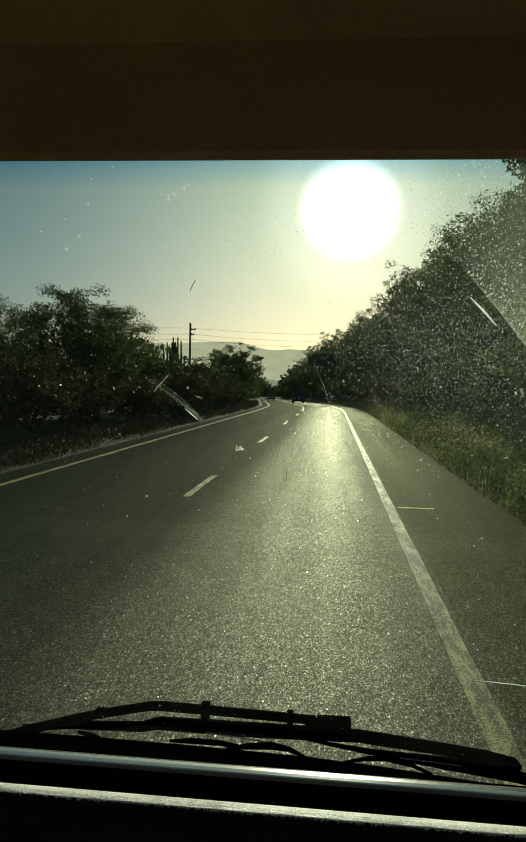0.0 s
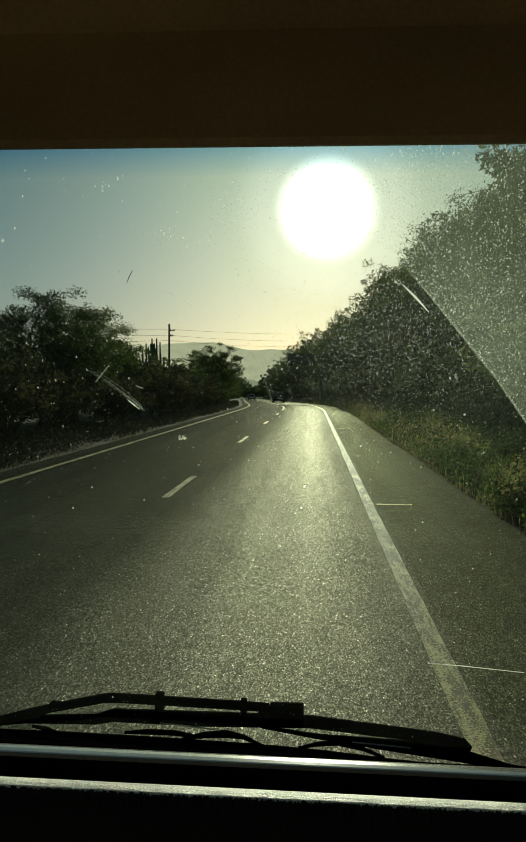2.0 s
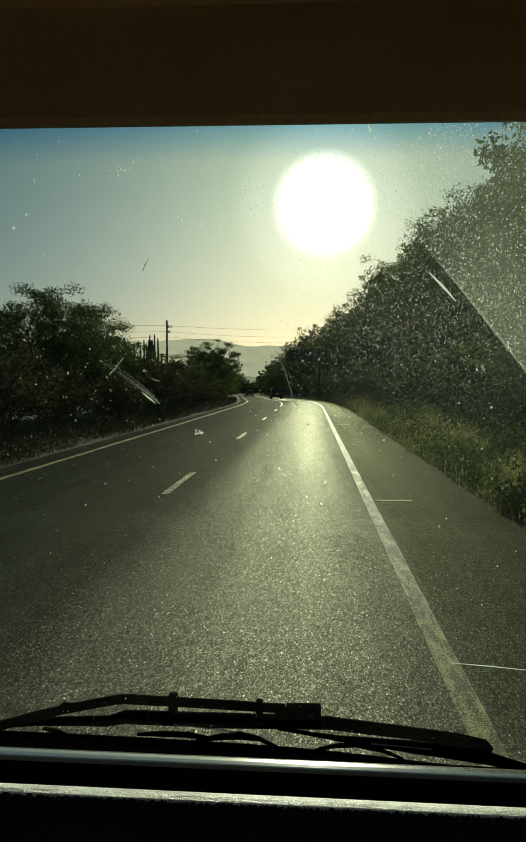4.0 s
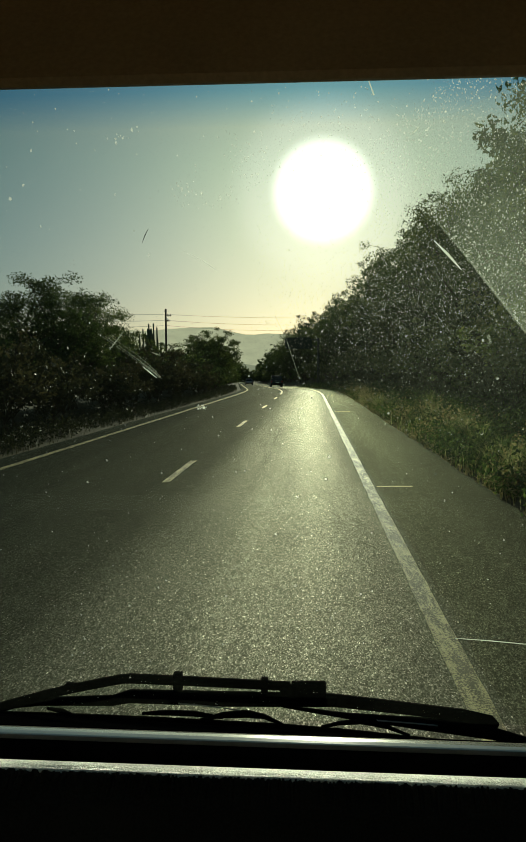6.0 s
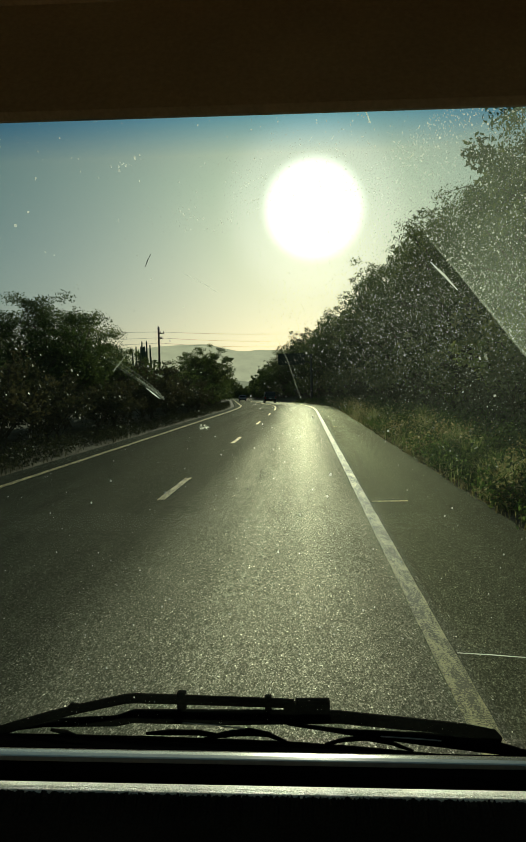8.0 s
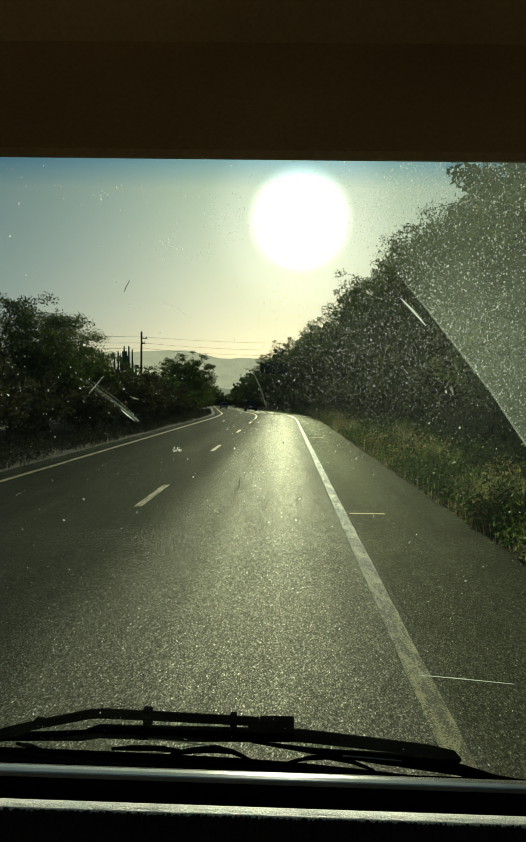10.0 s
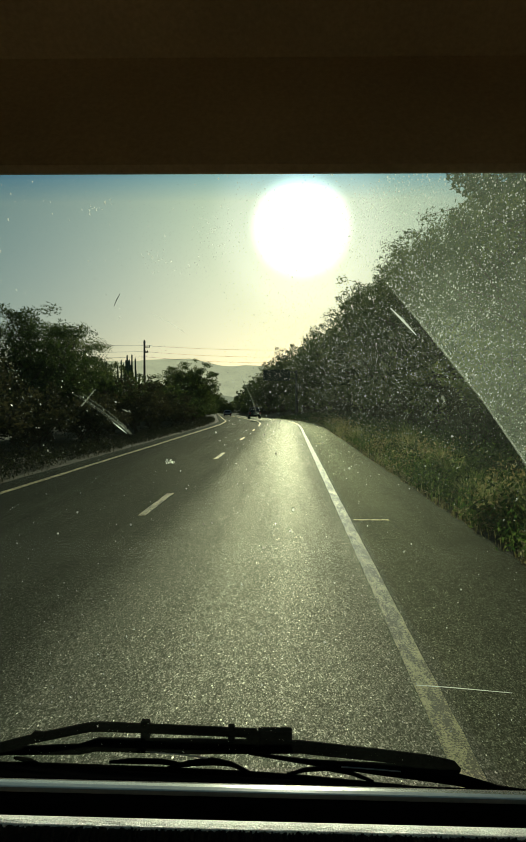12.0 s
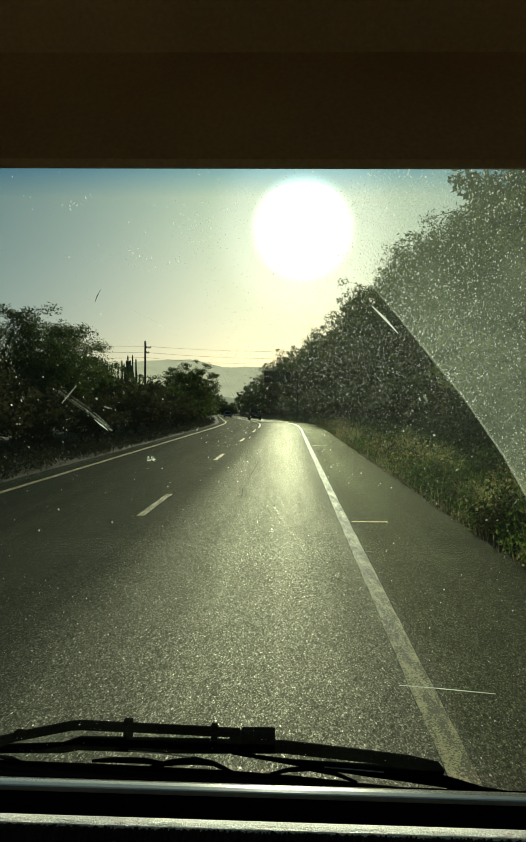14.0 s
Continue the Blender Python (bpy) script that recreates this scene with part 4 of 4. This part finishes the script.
g = random.Random(77)
spots = []
while len(spots) < 18500:
    x, z = g.uniform(-0.05, 0.45), g.uniform(1.72, 2.02)
    f = math.exp(-((x - 0.12) / 0.14) ** 2 - ((z - 1.875) / 0.07) ** 2)
    if g.random() < f:
        spots.append((x, z, 0.00018 + 0.0006 * g.random() ** 4))
while len(spots) < 21000:
    spots.append((g.uniform(-0.5, 0.5), g.uniform(1.36, 2.05), 0.0003 + 0.0006 * g.random() ** 3))
for k in range(140):
    spots.append((g.uniform(-0.3, 0.4), g.uniform(1.4, 2.03), g.uniform(0.0009, 0.0018)))
for k in range(420):
    a = g.gauss(0, 1)
    spots.append((0.03 + 0.055 * a, 2.0 + 0.03 * g.gauss(0, 1), g.uniform(0.0004, 0.0011)))
for cx, cz, wx, wz, n in ((-0.105, 1.960, 0.020, 0.009, 34), (-0.052, 1.988, 0.012, 0.012, 60), (-0.165, 2.012, 0.010, 0.004, 12)):
    for k in range(n):
        spots.append((g.gauss(cx, wx), g.gauss(cz, wz), g.uniform(0.0004, 0.0012)))
flecks("dust", spots, M_FLECK, 5, 0.0015)

# the part of the pane that the wiper never reaches, upward and outward of its arc
arc = [(0.045, 1.990), (0.069, 1.976), (0.116, 1.944), (0.150, 1.909), (0.190, 1.865), (0.227, 1.824), (0.275, 1.763), (0.33, 1.68), (0.40, 1.55)]
bm = bmesh.new()
inner = [bm.verts.new(on_glass(x, z, 0.003)) for x, z in arc]
outer = [bm.verts.new(on_glass(min(0.55, x + 0.42), min(2.15, z + 0.3), 0.003)) for x, z in arc]
for k in range(len(arc) - 1):
    bm.faces.new((inner[k], inner[k + 1], outer[k + 1], outer[k]))
veil = []
while len(veil) < 15000:
    k = g.randrange(len(arc) - 1)
    f, a, b = g.random(), g.random() ** 1.2, g.random()
    x = arc[k][0] + (arc[k + 1][0] - arc[k][0]) * f
    z = arc[k][1] + (arc[k + 1][1] - arc[k][1]) * f
    x, z = x + 0.32 * a, z + 0.23 * a
    if z < 2.06 and x < 0.5 and b < 0.45 + 0.55 * noise.noise(Vector((x * 25, z * 25, 1.0))) + 0.4 and b < (x - 0.03) / 0.12:
        veil.append((x, z, 0.0003 + 0.00075 * g.random() ** 2.5))
flecks("film_specks", veil, M_FLECK, 6, 0.0035)
film = part("dust_film", bm, M_FILM, windscreen, "hazy unwiped dust beyond the wiper's arc")
film.visible_shadow = False


def stroke(name, pts, widths, material, lift=0.0022, label=""):
    """A mark on the pane: a thin ribbon through the points."""
    bm = bmesh.new()
    rows = []
    for i, (x, z) in enumerate(pts):
        a, b = pts[max(i - 1, 0)], pts[min(i + 1, len(pts) - 1)]
        d = Vector((b[0] - a[0], b[1] - a[1])).normalized()
        w = widths[i] / 2
        rows.append((bm.verts.new(on_glass(x - d.y * w, z + d.x * w, lift)), bm.verts.new(on_glass(x + d.y * w, z - d.x * w, lift))))
    for r0, r1 in zip(rows, rows[1:]):
        bm.faces.new((r0[0], r0[1], r1[1], r1[0]))
    ob = part(name, bm, material, windscreen, label)
    ob.visible_shadow = False
    return ob


stroke("wiper_streak", [(x, z) for x, z in arc[2:]], [0.0006, 0.0016, 0.0022, 0.0018, 0.0022, 0.002, 0.001], M_SMEAR)
stroke("scratch", [(0.1235, 1.918), (0.137, 1.906), (0.152, 1.891)], [0.0006, 0.0024, 0.0008], M_SCRATCH, label="bright scratch in the glass")
stroke("scratch", [(0.18, 1.4735), (0.222, 1.4705), (0.30, 1.463)], [0.0007, 0.0011, 0.0007], M_SCRATCH)
stroke("scratch", [(0.165, 1.479), (0.21, 1.477), (0.245, 1.475)], [0.0004, 0.0007, 0.0004], M_SMEAR)
stroke("scratch", [(0.057, 2.05), (0.062, 2.039)], [0.0009, 0.0013], M_SCRATCH)
stroke("scratch", [(0.098, 2.008), (0.103, 2.013)], [0.0006, 0.0009], M_SCRATCH)
stroke("scratch", [(-0.12, 1.913), (-0.103, 1.905), (-0.088, 1.895)], [0.0005, 0.0008, 0.0005], M_SMEAR)
stroke("scratch", [(-0.03, 1.85), (-0.019, 1.827), (-0.01, 1.799), (-0.006, 1.788)], [0.0003, 0.0007, 0.0005, 0.0003], M_SMEAR)
stroke("scratch", [(-0.186, 1.837), (-0.203, 1.819)], [0.0009, 0.0013], M_SMEAR)
for dx, w in ((0.0, 1.0), (0.0055, 0.6), (-0.0035, 0.5)):
    stroke("smear", [(-0.206 + dx, 1.832), (-0.18 + dx, 1.813), (-0.16 + dx * 0.5, 1.797), (-0.152 + dx * 0.2, 1.7885)], [0.0003, 0.0006 * w, 0.0011 * w, 0.0004], M_SMEAR, 0.0022 + dx * 0.05, "dried streak of dirt")
stroke("smear", [(-0.17, 1.801), (-0.163, 1.795), (-0.156, 1.789)], [0.0005, 0.0016, 0.0005], M_SCRATCH)
stroke("smear", [(-0.159, 1.8155), (-0.154, 1.8135), (-0.150, 1.8125)], [0.0005, 0.0016, 0.0006], M_SMEAR)
splash = [(g.gauss(-0.111, 0.0035), g.gauss(1.7575, 0.0018), g.uniform(0.0004, 0.0013)) for k in range(26)]
flecks("splash", splash, M_SCRATCH, 9, 0.0024)
stroke("smear", [(0.1835, 1.829), (0.187, 1.822)], [0.003, 0.002], M_SMEAR)
stroke("hair", [(-0.159, 1.921), (-0.156, 1.927), (-0.152, 1.933)], [0.0004, 0.0008, 0.0004], M_RUBBER, label="short dark hair stuck to the glass")

# sun visor, header and roof
visor = bmesh.new()
profile(visor, [(0.4945, 1.9925), (0.4985, 1.9880), (0.5035, 1.9885), (0.5075, 1.9930), (0.585, 2.115), (0.572, 2.125)], X0 + 0.05, X1 - 0.04, 0.006, 6)
part("sun_visor", visor, M_VINYL, van, "dark brown vinyl sun visor", smooth=False)
part("header", profile(bmesh.new(), [(0.56, 2.105), (0.63, 2.10), (0.64, 2.16), (0.60, 2.2), (0.50, 2.2), (0.50, 2.15)], X0, X1, 0.006), M_VINYL, van, "dark header above the windscreen")
part("roof_lining", box(bmesh.new(), X0 - 0.05, X1 + 0.05, -3.2, 0.56, 2.16, 2.2), M_LINING, van)
part("roof", box(bmesh.new(), X0 - 0.09, X1 + 0.09, -3.25, 0.66, 2.203, 2.26, 0.02), M_BODY, van, "pale painted roof")

# dashboard: a rolled grained lip with sunlight in its colour, a shaded trough and a pale ledge below the glass
def loft(pts, leans, cuts, jagged=(), amount=0.0, seed=1):
    """Like profile, with a slope of its own for each point and a grainy crest."""
    g = random.Random(seed)
    bm = bmesh.new()
    rows = []
    for i in range(cuts + 1):
        x = X0 + (X1 - X0) * i / cuts
        rows.append([bm.verts.new((x, y, z - ln * x + (g.uniform(-amount, amount) if k in jagged else 0.0))) for k, ((y, z), ln) in enumerate(zip(pts, leans))])
    n = len(pts)
    for r0, r1 in zip(rows, rows[1:]):
        for k in range(n):
            bm.faces.new((r0[k], r1[k], r1[(k + 1) % n], r0[(k + 1) % n]))
    bm.faces.new(rows[0])
    bm.faces.new(rows[-1][::-1])
    return bm


dash = [(0.6, 1.0), (0.53, 1.0), (0.52, 1.2), (0.54, 1.39), (0.560, 1.433), (0.5735, 1.4450), (0.580, 1.4474), (0.587, 1.4448), (0.612, 1.42), (0.63, 1.33), (0.70, 1.325), (0.725, 1.33), (0.725, 1.0)]
part("dashboard", loft(dash, [LEAN] * len(dash), 1300, (5, 6), 0.0026), M_DASH, van, "black grained plastic dashboard")
roll = []
for k in range(18):
    a = radians(215 - 20 * k)
    roll.append((0.592 + 0.0145 * math.cos(a), 1.4345 + 0.0135 * math.sin(a)))
part("dashboard_lip", profile(bmesh.new(), roll, X0, X1, LEAN, 8), M_LIP, van, "rounded grained lip of the dashboard, coloured as if sunlit", smooth=False)
# black block in place of the ledge's shaded rear face
part("ledge_base", profile(bmesh.new(), [(0.728, 1.0), (0.728, 1.3780), (0.732, 1.3840), (0.738, 1.3855), (0.775, 1.3820), (0.781, 1.3750), (0.781, 1.0)], X0, X1, LEAN), M_RUBBER, van, "black block below the shining ledge, standing in for shade")
ledge = [(0.7445, 1.3860), (0.7452, 1.3906), (0.7475, 1.3912), (0.754, 1.3913), (0.7615, 1.3904), (0.7675, 1.3885), (0.769, 1.3860), (0.767, 1.3835)]
part("windscreen_ledge", profile(bmesh.new(), ledge, X0, X1, LEAN, 8), M_LEDGE, van, "smooth pale metal ledge shining in the sun", smooth=False)
rubber = [(0.783, 1.30), (0.783, 1.382), (0.80, 1.374), (0.85, 1.346), (0.885, 1.333), (0.90, 1.315), (0.90, 1.27)]
part("gasket", loft(rubber, [LEAN, LEAN, 0.02, 0.04, 0.045, 0.045, LEAN], 8), M_RUBBER, van, "black rubber windscreen gasket")
part("scuttle", profile(bmesh.new(), [(0.905, 1.285), (0.93, 1.28), (0.99, 1.24), (1.02, 1.19), (1.04, 0.7), (1.04, 0.42), (0.90, 0.42), (0.74, 0.95), (0.74, 1.26), (0.905, 1.262)], X0, X1, LEAN), M_WIPER, van, "black scuttle panel below the glass")

# body shell
part("floor", box(bmesh.new(), X0, X1, -3.2, 0.88, 0.42, 0.5), M_RUBBER, van)
# unseen wall, added to throw sunlight forward onto the visor
part("bulkhead", box(bmesh.new(), X0 + 0.03, X1 - 0.03, -1.04, -1.0, 0.505, 2.155), M_LINING, van, "unseen beige wall added to bounce sunlight onto the visor")
part("rear_panel", box(bmesh.new(), X0 - 0.05, X1 + 0.05, -3.25, -3.2, 0.4, 2.2), M_BODY, van)
for s, x in ((-1, X0), (1, X1)):
    xa, xb = x - 0.045 + 0.05 * s, x + 0.045 + 0.05 * s
    part("side_panel", profile(bmesh.new(), [(-3.22, 0.4), (1.03, 0.4), (1.02, 1.24), (0.93, 1.30), (-3.22, 1.30)], xa, xb), M_BODY, van)
    part("front_pillar", profile(bmesh.new(), [(0.80, 1.303), (0.925, 1.303), (0.66, 2.097), (0.56, 2.097)], xa, xb), M_BODY, van)
    part("door_pillar", box(bmesh.new(), xa, xb, -0.62, -0.50, 1.303, 2.097, 0.01), M_BODY, van)
    part("rear_pillar", box(bmesh.new(), xa, xb, -3.22, -1.9, 1.303, 2.097, 0.01), M_BODY, van)
    part("roof_rail", box(bmesh.new(), xa, xb, -3.22, 0.655, 2.1, 2.198, 0.01), M_BODY, van)
    # side windows, out of view, added to let daylight in on the visor
    for y0, y1 in ((-0.497, 0.75), (-1.897, -0.623)):
        w = bmesh.new()
        zs = ((1.303, y1 if y1 < 0 else 0.797), (2.097, y1 if y1 < 0 else 0.557))
        profile(w, [(y0, 1.303), (zs[0][1], 1.303), (zs[1][1], 2.097), (y0, 2.097)], x - 0.003 + 0.05 * s, x + 0.003 + 0.05 * s)
        part("side_window", w, M_SIDEGLASS, van).visible_shadow = False
    part("side_lining", box(bmesh.new(), x - s * 0.012 - 0.006, x - s * 0.012 + 0.006, -3.1, 0.60, 0.5, 1.29), M_LINING, van)
    for yy in (0.35, -2.5):
        xx = x + s * 0.02
        tyre = part("wheel", tube(bmesh.new(), [(xx - 0.11, yy, 0.34), (xx - 0.09, yy, 0.34), (xx + 0.09, yy, 0.34), (xx + 0.11, yy, 0.34)], [0.3, 0.34, 0.34, 0.3], 22), M_TYRE, van, "black rubber tyre")
        part("rim", tube(bmesh.new(), [(xx + s * 0.1, yy, 0.34), (xx + s * 0.118, yy, 0.34)], [0.2, 0.18], 16), M_RIM, tyre)

# wipers at rest along the foot of the glass


def flat_tube(pts, y, r):
    return tube(bmesh.new(), [(x, y, z) for x, z in pts], r, 8)


arm = part("wiper", flat_tube([(-0.52, 1.312), (-0.418, 1.346), (-0.347, 1.367), (-0.314, 1.375), (-0.246, 1.3895), (-0.232, 1.3905), (-0.168, 1.3885), (-0.054, 1.3845), (-0.02, 1.383)], 0.905, [0.008, 0.007, 0.0065, 0.0065, 0.0068, 0.007, 0.0068, 0.0066, 0.0065]), M_WIPER, van, "black wiper arm and blade at rest", smooth=True)
part("clip", box(bmesh.new(), -0.1755, -0.1635, 0.900, 0.911, 1.374, 1.3995, 0.002), M_WIPER, arm)
part("clip", box(bmesh.new(), -0.0585, -0.0495, 0.900, 0.911, 1.374, 1.394, 0.002), M_WIPER, arm)
part("clip", tube(bmesh.new(), [(-0.325, 0.9, 1.3755), (-0.316, 0.9, 1.381), (-0.306, 0.9, 1.3825)], [0.003, 0.006, 0.003], 6), M_WIPER, arm)
knuckle = box(bmesh.new(), -0.018, 0.0275, 0.897, 0.913, 1.366, 1.3885, 0.002)
box(knuckle, -0.034, 0.0, 0.899, 0.911, 1.370, 1.385, 0.002)
box(knuckle, 0.02, 0.041, 0.899, 0.911, 1.360, 1.371, 0.002)
part("knuckle", knuckle, M_WIPER, arm, "squared black arm knuckle")
part("blade", flat_tube([(-0.43, 1.344), (-0.36, 1.353), (-0.26, 1.356), (-0.236, 1.3625), (-0.105, 1.361), (0.038, 1.3615), (0.144, 1.351), (0.207, 1.344), (0.243, 1.337), (0.252, 1.331)], 0.913, [0.005, 0.006, 0.0075, 0.0095, 0.0105, 0.009, 0.0085, 0.0085, 0.008, 0.004]), M_RUBBER, arm, "black rubber blade", smooth=True)
part("spring_strip", flat_tube([(-0.168, 1.3605), (-0.121, 1.357), (-0.085, 1.3527)], 0.898, 0.0009), M_STEEL, arm, "thin bare steel strip")
part("spring_strip", flat_tube([(0.0915, 1.3475), (0.133, 1.3448), (0.169, 1.342)], 0.888, 0.0009), M_STEEL, arm, "thin bare steel strip")
part("blade_frame", flat_tube([(-0.03, 1.3575), (0.05, 1.3465), (0.10, 1.342), (0.15, 1.3375), (0.20, 1.332), (0.245, 1.3255), (0.30, 1.312), (0.45, 1.29)], 0.902, [0.002, 0.004, 0.006, 0.0085, 0.009, 0.0085, 0.006, 0.005]), M_WIPER, arm, smooth=True)
part("bow", flat_tube([(-0.139, 1.339), (-0.111, 1.3455), (-0.079, 1.3485), (-0.054, 1.345), (-0.027, 1.333)], 0.898, [0.002, 0.004, 0.0055, 0.0035, 0.002]), M_WIPER, arm, smooth=True)
part("bow", flat_tube([(0.02, 1.332), (0.044, 1.338), (0.073, 1.341), (0.107, 1.334), (0.135, 1.323)], 0.898, [0.002, 0.003, 0.004, 0.003, 0.002]), M_WIPER, arm, smooth=True)
part("bow", flat_tube([(-0.345, 1.351), (-0.325, 1.3475), (-0.31, 1.341), (-0.30, 1.336)], 0.898, [0.002, 0.0035, 0.003, 0.002]), M_WIPER, arm, smooth=True)
arm2 = part("wiper", flat_tube([(-0.6, 1.341), (-0.417, 1.337), (-0.306, 1.3355), (-0.209, 1.333), (-0.09, 1.329), (-0.028, 1.3265), (0.049, 1.3215), (0.157, 1.3115), (0.253, 1.3025), (0.5, 1.275)], 0.903, 0.0065), M_WIPER, van, "second black wiper lying along the gasket", smooth=True)
part("blade", flat_tube([(-0.22, 1.339), (-0.19, 1.341), (-0.15, 1.3405), (-0.11, 1.335)], 0.912, [0.002, 0.004, 0.004, 0.002]), M_RUBBER, arm2, smooth=True)
